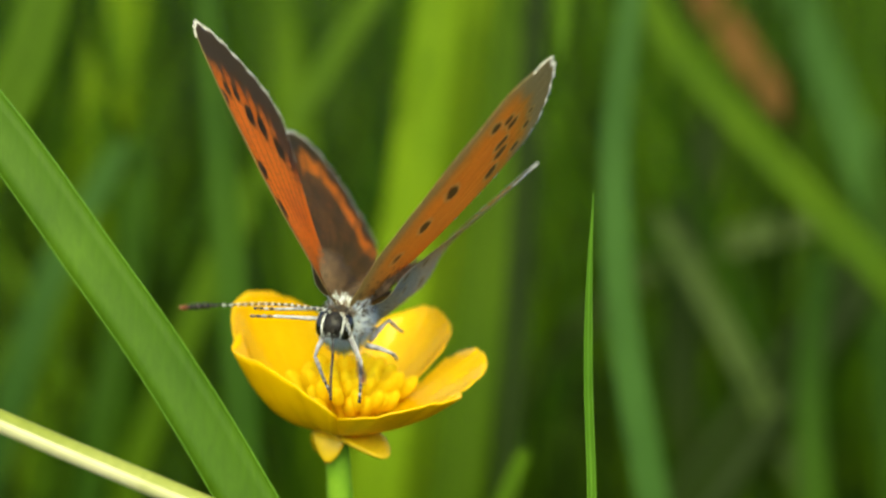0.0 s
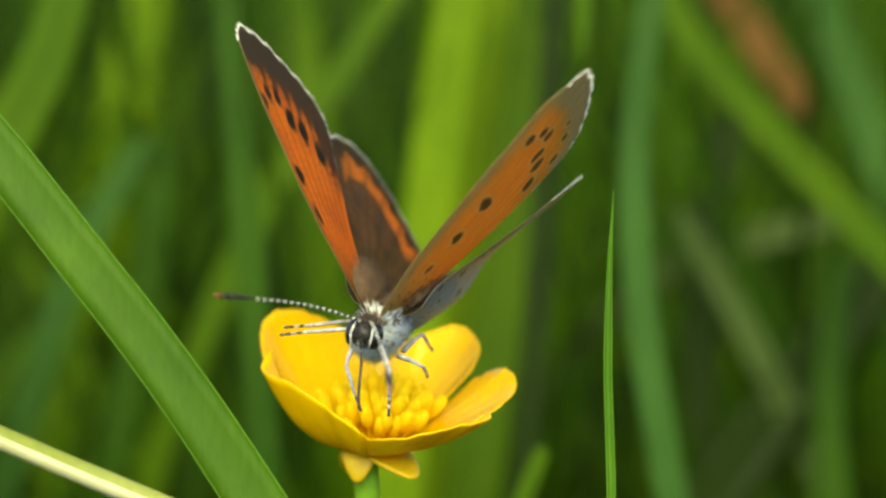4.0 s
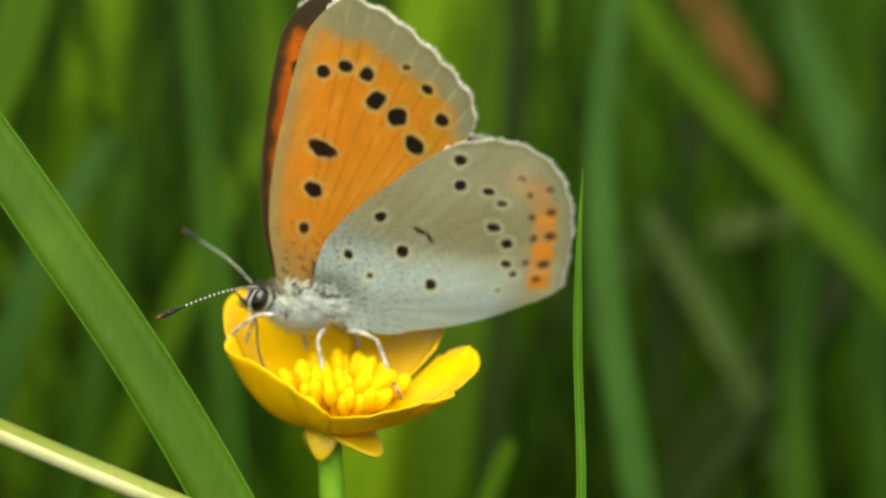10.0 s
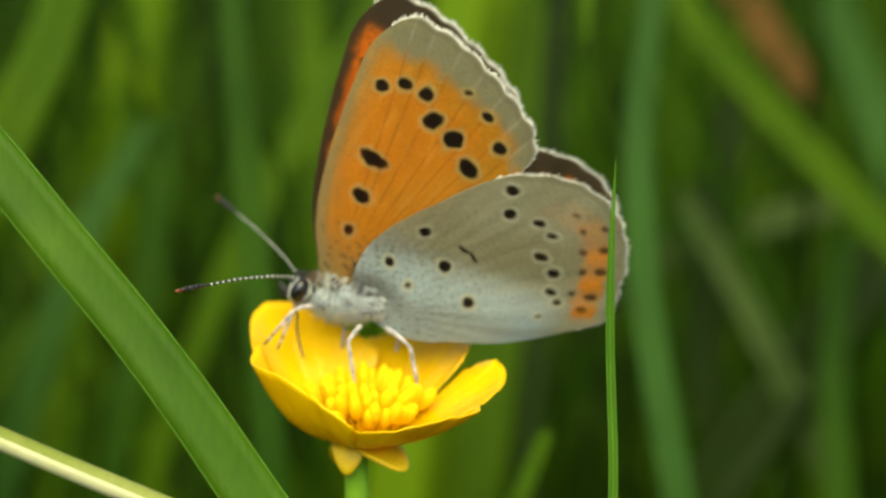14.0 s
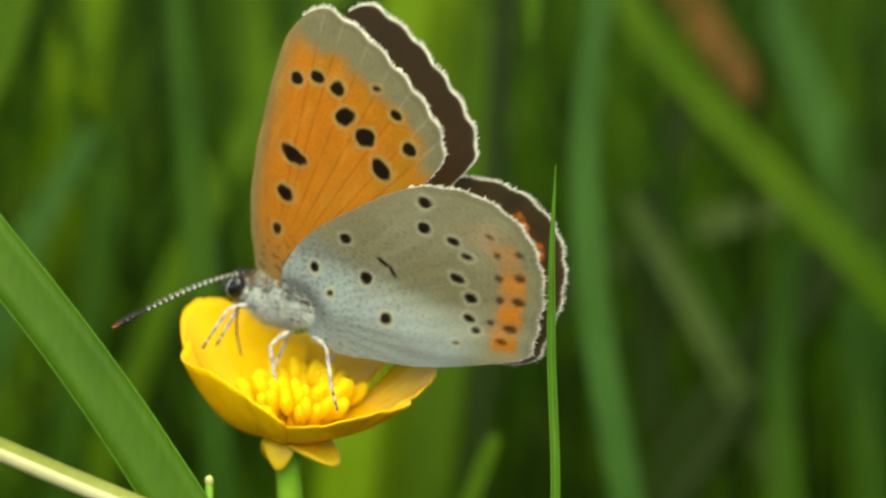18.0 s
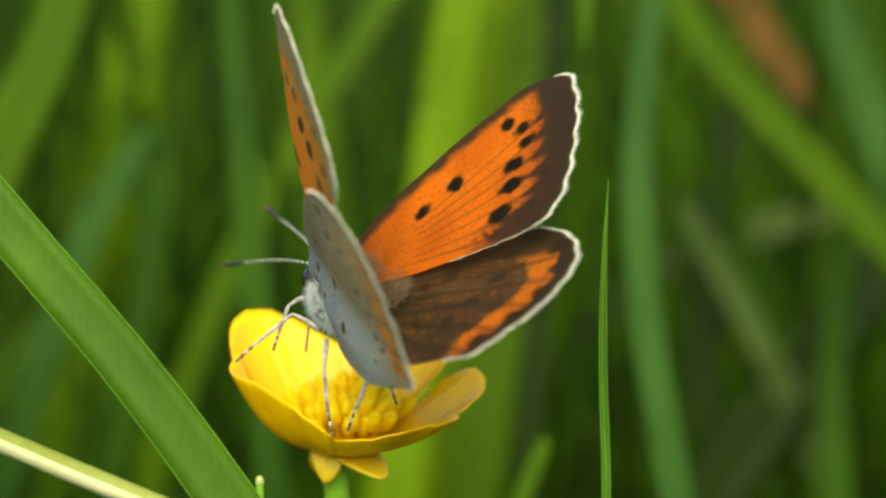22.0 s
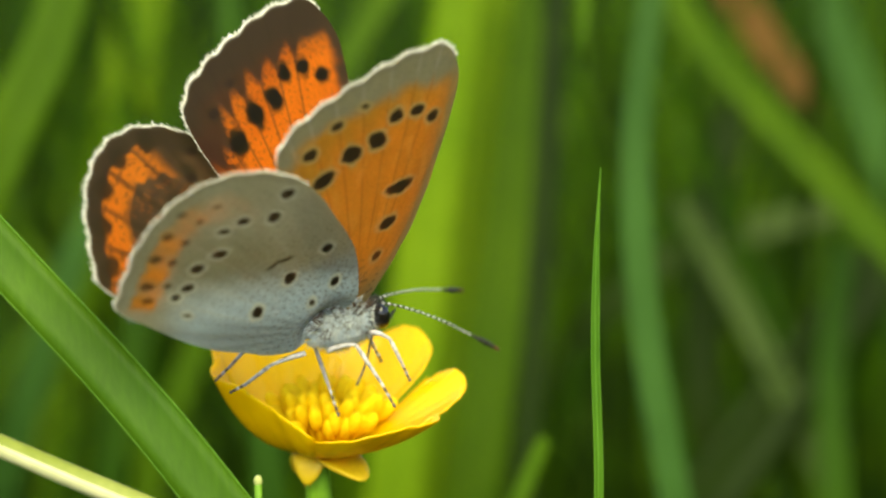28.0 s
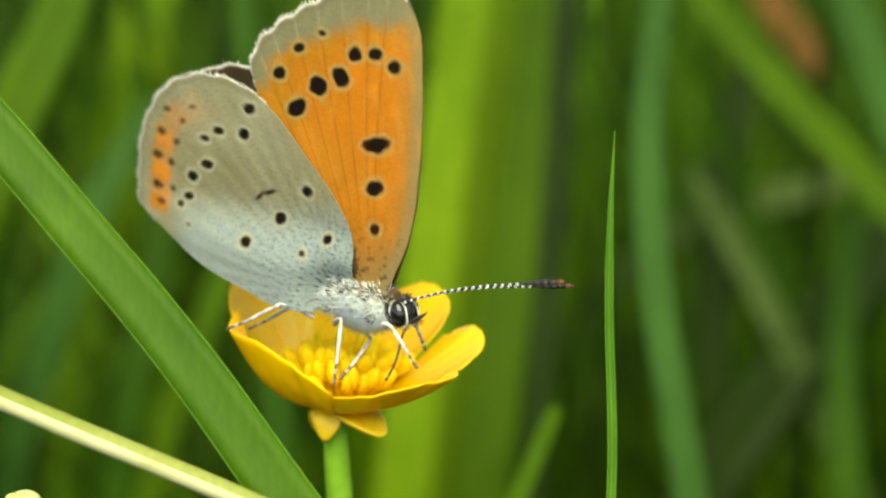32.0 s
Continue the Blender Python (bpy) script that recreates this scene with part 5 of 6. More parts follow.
    walk(hindwing_left, [
        (0, wing_pose(47, 6.9, 1, 4)),
        (0.5, wing_pose(47, 6.9, 1, 3.9)),
        (1, wing_pose(46.8, 6.1, 1, 4)),
        (1.5, wing_pose(46.6, 5.5, 1, 4.1)),
        (2, wing_pose(46.9, 5.5, 1, 4.3)),
        (2.5, wing_pose(46.5, 5.1, 1, 4.2)),
        (3, wing_pose(46.3, 5.5, 1, 4.7)),
        (3.5, wing_pose(46.1, 6.2, 1, 4.7)),
        (5.5, wing_pose(50, 10.5, 1, 4.7)),
        (6, wing_pose(50.8, 11, 1, 4.6)),
        (6.5, wing_pose(52.3, 12.2, 1, 2.7)),
        (7, wing_pose(52.5, 11.6, 1, 3.1)),
        (7.5, wing_pose(54.9, 11.2, 1, 1.5)),
        (8, wing_pose(60.7, 8.2, 1, -0.1)),
        (8.5, wing_pose(68.2, 6, 1, -0.4)),
        (9, wing_pose(75.5, 4.6, 1, -0.5)),
        (9.5, wing_pose(79.1, 3.3, 1, 0.1)),
        (10, wing_pose(81.8, 1.5, 1, 0.3)),
        (10.5, wing_pose(82.9, 0.1, 1, 0.3)),
        (11, wing_pose(82.2, -0.7, 1, 0.2)),
        (11.5, wing_pose(82.7, -1.2, 1, 0.5)),
        (12, wing_pose(80.1, -1.3, 1, 0.2)),
        (12.5, wing_pose(79.5, -1.2, 1, 0.5)),
        (13, wing_pose(78.2, -1.7, 1, 0.3)),
        (13.5, wing_pose(75.4, -1.6, 1, 0.5)),
        (14, wing_pose(75.4, -1.9, 1, 0.9)),
        (14.5, wing_pose(76.3, -0.1, 1, 0.9)),
        (16.5, wing_pose(83.7, 0.5, 1, 1.4)),
        (17, wing_pose(84, 0.1, 1, 1.2)),
        (17.5, wing_pose(83.1, -0.9, 1, 0.6)),
        (18, wing_pose(79, 0.1, 1, -0.1)),
        (18.5, wing_pose(77.1, -0.5, 1, 0.8)),
        (19, wing_pose(74.4, -0.7, 1, 2.6)),
        (19.5, wing_pose(79.1, 0.1, 1, 2.7)),
        (20, wing_pose(77.6, 0.5, 1, 3.3)),
        (20.5, wing_pose(66.9, 2.9, 1, 3.2)),
        (21, wing_pose(55.9, 2, 1, 3)),
        (21.5, wing_pose(57.6, 0.7, 1, 2.8)),
        (22, wing_pose(56.9, 1.4, 1, 3.2)),
        (22.5, wing_pose(51.8, -0.8, 1, 4.4)),
        (23, wing_pose(50.8, 2.3, 1, 4.8)),
        (23.5, wing_pose(65.6, 3.5, 1, 0)),
        (24, wing_pose(84.8, 1.2, 1, 0)),
        (24.5, wing_pose(86.6, 3.4, 1, -0.1)),
        (25, wing_pose(86, -1.9, 1, -0.6)),
        (25.5, wing_pose(85.9, 2.3, 1, -1.7)),
        (27.5, wing_pose(62.9, 6, 1, 2.5)),
        (28, wing_pose(60.3, 5.7, 1, 6.1)),
        (28.5, wing_pose(65, 5.2, 1, 4.7)),
        (29, wing_pose(70.3, 6.1, 1, 1.9)),
        (29.5, wing_pose(73.3, 6.9, 1, 0.8)),
        (30, wing_pose(75.8, 7.6, 1, 0.3)),
        (30.5, wing_pose(79.5, 8.1, 1, 0.1)),
        (31, wing_pose(82.3, 6.4, 1, -0.1)),
        (31.5, wing_pose(84.2, 5.4, 1, -0.3)),
        (32, wing_pose(85.3, 4.9, 1, -0.3)),
    ])
    walk(forewing_right, [
        (0, wing_pose(55.6, 5, -1, -1)),
        (0.5, wing_pose(55.2, 5.2, -1, -0.7)),
        (1, wing_pose(54.5, 4.9, -1, -0.6)),
        (1.5, wing_pose(53.9, 5.3, -1, -0.5)),
        (2, wing_pose(55.6, 5.7, -1, -1.2)),
        (2.5, wing_pose(54.5, 6.3, -1, -0.8)),
        (3, wing_pose(55.8, 5.8, -1, -1.4)),
        (3.5, wing_pose(56.1, 5.8, -1, -1.3)),
        (5.5, wing_pose(58.9, 7.4, -1, -0.6)),
        (6, wing_pose(59.5, 7.2, -1, -0.4)),
        (6.5, wing_pose(57.1, 9, -1, -1.4)),
        (7, wing_pose(60.7, 9.2, -1, -1.5)),
        (7.5, wing_pose(61.6, 9.4, -1, -1.3)),
        (8, wing_pose(67, 10, -1, -1.3)),
        (8.5, wing_pose(70.4, 7.9, -1, -0.5)),
        (9, wing_pose(74.8, 6, -1, -0.2)),
        (9.5, wing_pose(79.7, 4.5, -1, -0.1)),
        (10, wing_pose(82.8, 3.6, -1, 0)),
        (10.5, wing_pose(84.5, 3, -1, 0)),
        (11, wing_pose(85.1, 2.6, -1, 0)),
        (11.5, wing_pose(85.2, 2.4, -1, 0.1)),
        (12, wing_pose(84.5, 2.4, -1, 0.1)),
        (12.5, wing_pose(83.9, 2.4, -1, 0.1)),
        (13, wing_pose(83, 2.3, -1, 0.1)),
        (13.5, wing_pose(82.1, 2.1, -1, 0.1)),
        (14, wing_pose(82, 1.7, -1, 0.1)),
        (14.5, wing_pose(82.4, 1.2, -1, 0.1)),
        (16.5, wing_pose(89.4, -1.9, -1, -0.3)),
        (17, wing_pose(89.4, -1.4, -1, -0.3)),
        (17.5, wing_pose(89.4, -1.6, -1, -0.6)),
        (18, wing_pose(85, -1.5, -1, -0.4)),
        (18.5, wing_pose(74.5, -2.7, -1, -0.3)),
        (19, wing_pose(75.8, -4.2, -1, -0.5)),
        (19.5, wing_pose(87, -0.4, -1, -0.4)),
        (20, wing_pose(86.6, -0.7, -1, -0.7)),
        (20.5, wing_pose(73.8, 0.1, -1, -0.5)),
        (21, wing_pose(62, 0.7, -1, -1.2)),
        (21.5, wing_pose(58.4, 1.1, -1, -1.7)),
        (22, wing_pose(55.9, 1.2, -1, -1.2)),
        (22.5, wing_pose(54.8, 1.9, -1, -0.3)),
        (23, wing_pose(53.5, 2.5, -1, -0.5)),
        (23.5, wing_pose(66.9, 4.6, -1, -2.2)),
        (24, wing_pose(89.1, 3.6, -1, -3)),
        (24.5, wing_pose(89.6, 3.2, -1, 0.1)),
        (25, wing_pose(87.2, 9.6, -1, -2.5)),
        (25.5, wing_pose(89.1, 7.2, -1, -1.2)),
        (27.5, wing_pose(67.6, 4.1, -1, -0.3)),
        (28, wing_pose(68.8, 2.8, -1, 0.7)),
        (28.5, wing_pose(70.5, 2, -1, 1)),
        (29, wing_pose(76, 2.8, -1, 1)),
        (29.5, wing_pose(74.6, 4, -1, 0.6)),
        (30, wing_pose(75.2, 2.9, -1, -0.7)),
        (30.5, wing_pose(82, 4.8, -1, 0.5)),
        (31, wing_pose(85.8, 4.8, -1, 0.8)),
        (31.5, wing_pose(87.3, 4.9, -1, 1.1)),
        (32, wing_pose(88, 5.2, -1, 0.8)),
    ])
    walk(hindwing_right, [
        (0, wing_pose(51.6, 6.1, -1, -0.1)),
        (0.5, wing_pose(51.5, 6, -1, -0.1)),
        (1, wing_pose(51.1, 6.1, -1, -0.2)),
        (1.5, wing_pose(50.8, 6.4, -1, -0.2)),
        (2, wing_pose(51.3, 6.5, -1, -0.2)),
        (2.5, wing_pose(51, 6.2, -1, -0.3)),
        (3, wing_pose(51.2, 6.6, -1, -0.2)),
        (3.5, wing_pose(51.3, 6.6, -1, 0)),
        (5.5, wing_pose(53.7, 8.9, -1, 1.1)),
        (6, wing_pose(53.3, 9.9, -1, 0.6)),
        (6.5, wing_pose(52.9, 12.5, -1, -0.4)),
        (7, wing_pose(55.5, 11.1, -1, 0)),
        (7.5, wing_pose(57.8, 9.9, -1, -0.6)),
        (8, wing_pose(62.9, 8.2, -1, -0.4)),
        (8.5, wing_pose(67.1, 6.3, -1, -0.2)),
        (9, wing_pose(71.6, 4.4, -1, -0.2)),
        (9.5, wing_pose(76.6, 2.7, -1, 0)),
        (10, wing_pose(79.8, 1.3, -1, 0.1)),
        (10.5, wing_pose(81.5, 0.3, -1, 0.1)),
        (11, wing_pose(82.2, -0.4, -1, 0.1)),
        (11.5, wing_pose(82.2, -0.7, -1, 0.1)),
        (12, wing_pose(81.6, -1, -1, 0.1)),
        (12.5, wing_pose(81, -1.1, -1, 0.1)),
        (13, wing_pose(80.1, -1.2, -1, 0.1)),
        (13.5, wing_pose(79.2, -1.1, -1, 0.1)),
        (14, wing_pose(78.9, -1.1, -1, 0.2)),
        (14.5, wing_pose(79.3, -1, -1, 0.3)),
        (16.5, wing_pose(83.9, 0.5, -1, 1.3)),
        (17, wing_pose(84, 0.1, -1, 1.1)),
        (17.5, wing_pose(83.2, -0.9, -1, 0.5)),
        (18, wing_pose(77, -2, -1, -1.3)),
        (18.5, wing_pose(71.6, -1.5, -1, 0.4)),
        (19, wing_pose(71.4, 0.5, -1, 2.1)),
        (19.5, wing_pose(80, 0.2, -1, 2.5)),
        (20, wing_pose(78.5, 0.8, -1, 3)),
        (20.5, wing_pose(67, 5.5, -1, 2.3)),
        (21, wing_pose(51.7, 10.5, -1, 3.4)),
        (21.5, wing_pose(45.9, 10.7, -1, 5.3)),
        (22, wing_pose(41.3, 7.5, -1, 7.2)),
        (22.5, wing_pose(40.7, 5.5, -1, 8)),
        (23, wing_pose(41.7, 7.8, -1, 6.2)),
        (23.5, wing_pose(59.5, 7.8, -1, 0.5)),
        (24, wing_pose(86.1, 2.3, -1, 0.3)),
        (24.5, wing_pose(86.6, 3.9, -1, -0.1)),
        (25, wing_pose(84.4, -0.6, -1, -1.5)),
        (25.5, wing_pose(86, 3.3, -1, -1.5)),
        (27.5, wing_pose(62.7, 5.6, -1, 1.2)),
        (28, wing_pose(64.6, 4.7, -1, 1.7)),
        (28.5, wing_pose(66.6, 5.1, -1, 1.7)),
        (29, wing_pose(70.4, 6.5, -1, 2.1)),
        (29.5, wing_pose(70.4, 6.2, -1, 1.6)),
        (30, wing_pose(69.7, 3.6, -1, 1.2)),
        (30.5, wing_pose(79.4, 4.1, -1, 0.3)),
        (31, wing_pose(84.2, 3.9, -1, -0.1)),
        (31.5, wing_pose(87, 3.5, -1, -0.8)),
        (32, wing_pose(87.4, 3.8, -1, -0.8)),
    ])
    walk(legs["fore", 1], [
        (0, leg_pose("fore", 1, 0.9, 1.5, -5.2)),
        (2, leg_pose("fore", 1, 0.6, 1.4, -5.1)),
        (3.5, leg_pose("fore", 1, 2.1, 1.7, -5.2)),
        (5.5, leg_pose("fore", 1, 1.7, 2.6, -4.9)),
        (7, leg_pose("fore", 1, 1.4, 2.8, -4.7)),
        (8.5, leg_pose("fore", 1, 4.0, -0.2, -4.4)),
        (9, leg_pose("fore", 1, 4.2, -0.0, -4.4)),
        (10, leg_pose("fore", 1, 4.4, -0.8, -3.8)),
        (12, leg_pose("fore", 1, 4.6, 2.0, -3.7)),
        (14, leg_pose("fore", 1, 4.2, 1.7, -4.2)),
        (16.5, leg_pose("fore", 1, 3.6, 2.8, -4.1)),
        (17.5, leg_pose("fore", 1, 3.0, 2.5, -4.6)),
        (18.5, leg_pose("fore", 1, 3.4, 2.8, -4.2)),
        (20, leg_pose("fore", 1, 3.2, 2.9, -4.3)),
        (21, leg_pose("fore", 1, 3.1, 3.1, -4.1)),
        (22, leg_pose("fore", 1, 0.8, 2.4, -4.8)),
        (23, leg_pose("fore", 1, 0.8, 3.8, -3.4)),
        (24, leg_pose("fore", 1, 0.9, 4.3, -2.3)),
        (25, leg_pose("fore", 1, 0.9, 3.7, -3.7)),
        (27.5, leg_pose("fore", 1, 4.0, 0.9, -4.6)),
        (28.5, leg_pose("fore", 1, 4.4, 1.1, -4.2)),
        (29.5, leg_pose("fore", 1, 4.0, 2.3, -4.1)),
        (30.5, leg_pose("fore", 1, 2.3, 3.6, -3.9)),
        (32, leg_pose("fore", 1, 2.2, 3.5, -4.1)),
    ])
    walk(legs["fore", -1], [
        (0, leg_pose("fore", -1, 0.2, -0.4, -5.0)),
        (2, leg_pose("fore", -1, -0.1, -0.4, -4.9)),
        (3.5, leg_pose("fore", -1, 1.3, -0.1, -5.3)),
        (5.5, leg_pose("fore", -1, 1.7, 0.9, -5.0)),
        (7, leg_pose("fore", -1, 1.4, 1.2, -4.8)),
        (8.5, leg_pose("fore", -1, 1.9, -2.4, -4.9)),
        (9, leg_pose("fore", -1, 1.8, -2.9, -4.6)),
        (10, leg_pose("fore", -1, 2.5, -3.3, -4.2)),
        (12, leg_pose("fore", -1, 3.2, -1.9, -4.8)),
        (14, leg_pose("fore", -1, 3.4, 0.4, -4.8)),
        (16.5, leg_pose("fore", -1, 3.3, 1.4, -4.3)),
        (17.5, leg_pose("fore", -1, 2.8, 1.1, -4.7)),
        (18.5, leg_pose("fore", -1, 3.2, 1.4, -4.4)),
        (20, leg_pose("fore", -1, 2.9, 1.4, -4.5)),
        (21, leg_pose("fore", -1, 3.4, 0.8, -4.6)),
        (22, leg_pose("fore", -1, 0.3, -2.2, -4.7)),
        (23, leg_pose("fore", -1, 2.8, -1.2, -5.2)),
        (24, leg_pose("fore", -1, 3.3, -0.4, -5.0)),
        (25, leg_pose("fore", -1, 1.5, -2.6, -4.8)),
        (27.5, leg_pose("fore", -1, 2.8, -3.3, -4.1)),
        (28.5, leg_pose("fore", -1, 3.5, -2.9, -4.1)),
        (29.5, leg_pose("fore", -1, 3.8, -3.5, -3.0)),
        (30.5, leg_pose("fore", -1, 4.3, -3.4, -2.3)),
        (32, leg_pose("fore", -1, 4.9, -1.8, -3.2)),
    ])
    walk(legs["mid", 1], [
        (0, leg_pose("mid", 1, -6.1, 1.8, -3.4)),
        (2, leg_pose("mid", 1, -6.1, 1.9, -3.4)),
        (3.5, leg_pose("mid", 1, -6.0, 1.7, -3.8)),
        (5.5, leg_pose("mid", 1, -6.1, 1.4, -3.4)),
        (7, leg_pose("mid", 1, -6.2, 1.5, -3.3)),
        (8.5, leg_pose("mid", 1, -1.8, 3.2, -6.6)),
        (9, leg_pose("mid", 1, -2.2, 3.0, -6.7)),
        (10, leg_pose("mid", 1, -1.9, 3.2, -6.6)),
        (12, leg_pose("mid", 1, -2.2, 2.4, -6.9)),
        (14, leg_pose("mid", 1, -2.1, 2.6, -6.8)),
        (16.5, leg_pose("mid", 1, -2.4, 3.1, -6.6)),
        (17.5, leg_pose("mid", 1, -2.7, 2.7, -6.6)),
        (18.5, leg_pose("mid", 1, -2.7, 2.6, -6.7)),
        (20, leg_pose("mid", 1, -3.0, 3.0, -6.4)),
        (21, leg_pose("mid", 1, -3.7, 1.4, -6.6)),
        (22, leg_pose("mid", 1, -1.1, 5.2, -4.9)),
        (23, leg_pose("mid", 1, -2.2, 5.7, -3.4)),
        (24, leg_pose("mid", 1, -2.1, 5.8, -1.8)),
        (25, leg_pose("mid", 1, -1.6, 5.8, -3.1)),
        (27.5, leg_pose("mid", 1, 0.3, 1.9, -6.8)),
        (28.5, leg_pose("mid", 1, 0.5, -1.9, -6.0)),
        (29.5, leg_pose("mid", 1, -0.5, -3.4, -4.7)),
        (30.5, leg_pose("mid", 1, -0.2, -3.6, -4.1)),
        (32, leg_pose("mid", 1, 0.7, -3.1, -4.5)),
    ])
    walk(legs["mid", -1], [
        (0, leg_pose("mid", -1, -0.0, -5.7, -1.4)),
        (2, leg_pose("mid", -1, -0.1, -5.6, -1.2)),
        (3.5, leg_pose("mid", -1, 0.1, -5.7, -1.9)),
        (5.5, leg_pose("mid", -1, 0.8, -5.4, -2.3)),
        (7, leg_pose("mid", -1, 0.3, -5.7, -2.3)),
        (8.5, leg_pose("mid", -1, -3.8, -3.6, -5.6)),
        (9, leg_pose("mid", -1, -3.4, -4.1, -5.4)),
        (10, leg_pose("mid", -1, -2.2, -4.3, -5.7)),
        (12, leg_pose("mid", -1, -1.1, -3.2, -6.7)),
        (14, leg_pose("mid", -1, -0.7, -1.6, -7.1)),
        (16.5, leg_pose("mid", -1, 0.1, -0.0, -7.0)),
        (17.5, leg_pose("mid", -1, -0.8, 1.4, -6.7)),
        (18.5, leg_pose("mid", -1, 0.3, -0.6, -7.0)),
        (20, leg_pose("mid", -1, -0.4, -0.6, -7.1)),
        (21, leg_pose("mid", -1, -0.6, -4.2, -5.9)),
        (22, leg_pose("mid", -1, -4.1, -3.9, -5.1)),
        (23, leg_pose("mid", -1, 0.4, -3.2, -6.4)),
        (24, leg_pose("mid", -1, 0.9, -2.1, -6.5)),
        (25, leg_pose("mid", -1, -1.1, -4.2, -6.0)),
        (27.5, leg_pose("mid", -1, 0.5, -4.6, -5.1)),
        (28.5, leg_pose("mid", -1, 1.6, -3.9, -5.0)),
        (29.5, leg_pose("mid", -1, -0.7, -5.4, -4.3)),
        (30.5, leg_pose("mid", -1, 0.2, -5.4, -3.8)),
        (32, leg_pose("mid", -1, 1.3, -4.6, -4.3)),
    ])
    walk(legs["hind", 1], [
        (0, leg_pose("hind", 1, -8.2, 1.5, -2.0)),
        (2, leg_pose("hind", 1, -8.2, 1.7, -2.0)),
        (3.5, leg_pose("hind", 1, -8.2, 1.4, -2.5)),
        (5.5, leg_pose("hind", 1, -8.2, 0.6, -2.1)),
        (7, leg_pose("hind", 1, -8.2, 0.7, -1.9)),
        (8.5, leg_pose("hind", 1, -4.9, 5.1, -4.7)),
        (9, leg_pose("hind", 1, -5.5, 4.5, -5.0)),
        (10, leg_pose("hind", 1, -5.9, 3.7, -5.5)),
        (12, leg_pose("hind", 1, -6.2, 2.3, -6.0)),
        (14, leg_pose("hind", 1, -6.0, 2.4, -6.2)),
        (16.5, leg_pose("hind", 1, -6.2, 4.4, -4.3)),
        (17.5, leg_pose("hind", 1, -6.2, 4.2, -4.6)),
        (18.5, leg_pose("hind", 1, -6.7, 3.9, -4.3)),
        (20, leg_pose("hind", 1, -6.7, 4.3, -3.7)),
        (21, leg_pose("hind", 1, -6.7, 3.3, -4.9)),
        (22, leg_pose("hind", 1, -5.5, 0.0, -6.7)),
        (23, leg_pose("hind", 1, -2.0, 0.7, -7.5)),
        (24, leg_pose("hind", 1, -0.9, 1.9, -7.0)),
        (25, leg_pose("hind", 1, -2.0, -0.1, -7.4)),
        (27.5, leg_pose("hind", 1, -4.3, 5.1, -5.0)),
        (28.5, leg_pose("hind", 1, -5.8, 3.9, -5.4)),
        (29.5, leg_pose("hind", 1, -6.9, 2.6, -5.1)),
        (30.5, leg_pose("hind", 1, -7.8, -0.1, -4.1)),
        (32, leg_pose("hind", 1, -7.7, -0.4, -4.0)),
    ])
    walk(legs["hind", -1], [
        (0, leg_pose("hind", -1, -1.4, -6.0, -1.1)),
        (2, leg_pose("hind", -1, -1.5, -5.9, -0.9)),
        (3.5, leg_pose("hind", -1, -1.3, -6.0, -1.6)),
        (5.5, leg_pose("hind", -1, -0.5, -5.7, -2.0)),
        (7, leg_pose("hind", -1, -0.3, -5.6, -1.9)),
        (8.5, leg_pose("hind", -1, -5.9, -4.6, -4.5)),
        (9, leg_pose("hind", -1, -6.6, -3.8, -4.6)),
        (10, leg_pose("hind", -1, -5.4, -4.2, -5.4)),
        (12, leg_pose("hind", -1, -4.3, -3.6, -6.5)),
        (14, leg_pose("hind", -1, -3.9, -2.9, -7.0)),
        (16.5, leg_pose("hind", -1, -2.4, -2.6, -7.2)),
        (17.5, leg_pose("hind", -1, -2.7, -2.7, -7.2)),
        (18.5, leg_pose("hind", -1, -2.0, -3.2, -6.9)),
        (20, leg_pose("hind", -1, -2.9, -2.9, -7.1)),
        (21, leg_pose("hind", -1, -2.4, -5.1, -5.4)),
        (22, leg_pose("hind", -1, -3.3, -1.7, -7.4)),
        (23, leg_pose("hind", -1, -1.1, -0.2, -7.2)),
        (24, leg_pose("hind", -1, -0.6, 1.0, -6.7)),
        (25, leg_pose("hind", -1, -1.1, -1.1, -7.2)),
        (27.5, leg_pose("hind", -1, -5.0, 3.2, -5.0)),
        (28.5, leg_pose("hind", -1, -5.7, 2.0, -5.8)),
        (29.5, leg_pose("hind", -1, -7.9, -1.3, -3.9)),
        (30.5, leg_pose("hind", -1, -7.5, -3.3, -3.0)),
        (32, leg_pose("hind", -1, -7.7, -2.6, -3.5)),
    ])
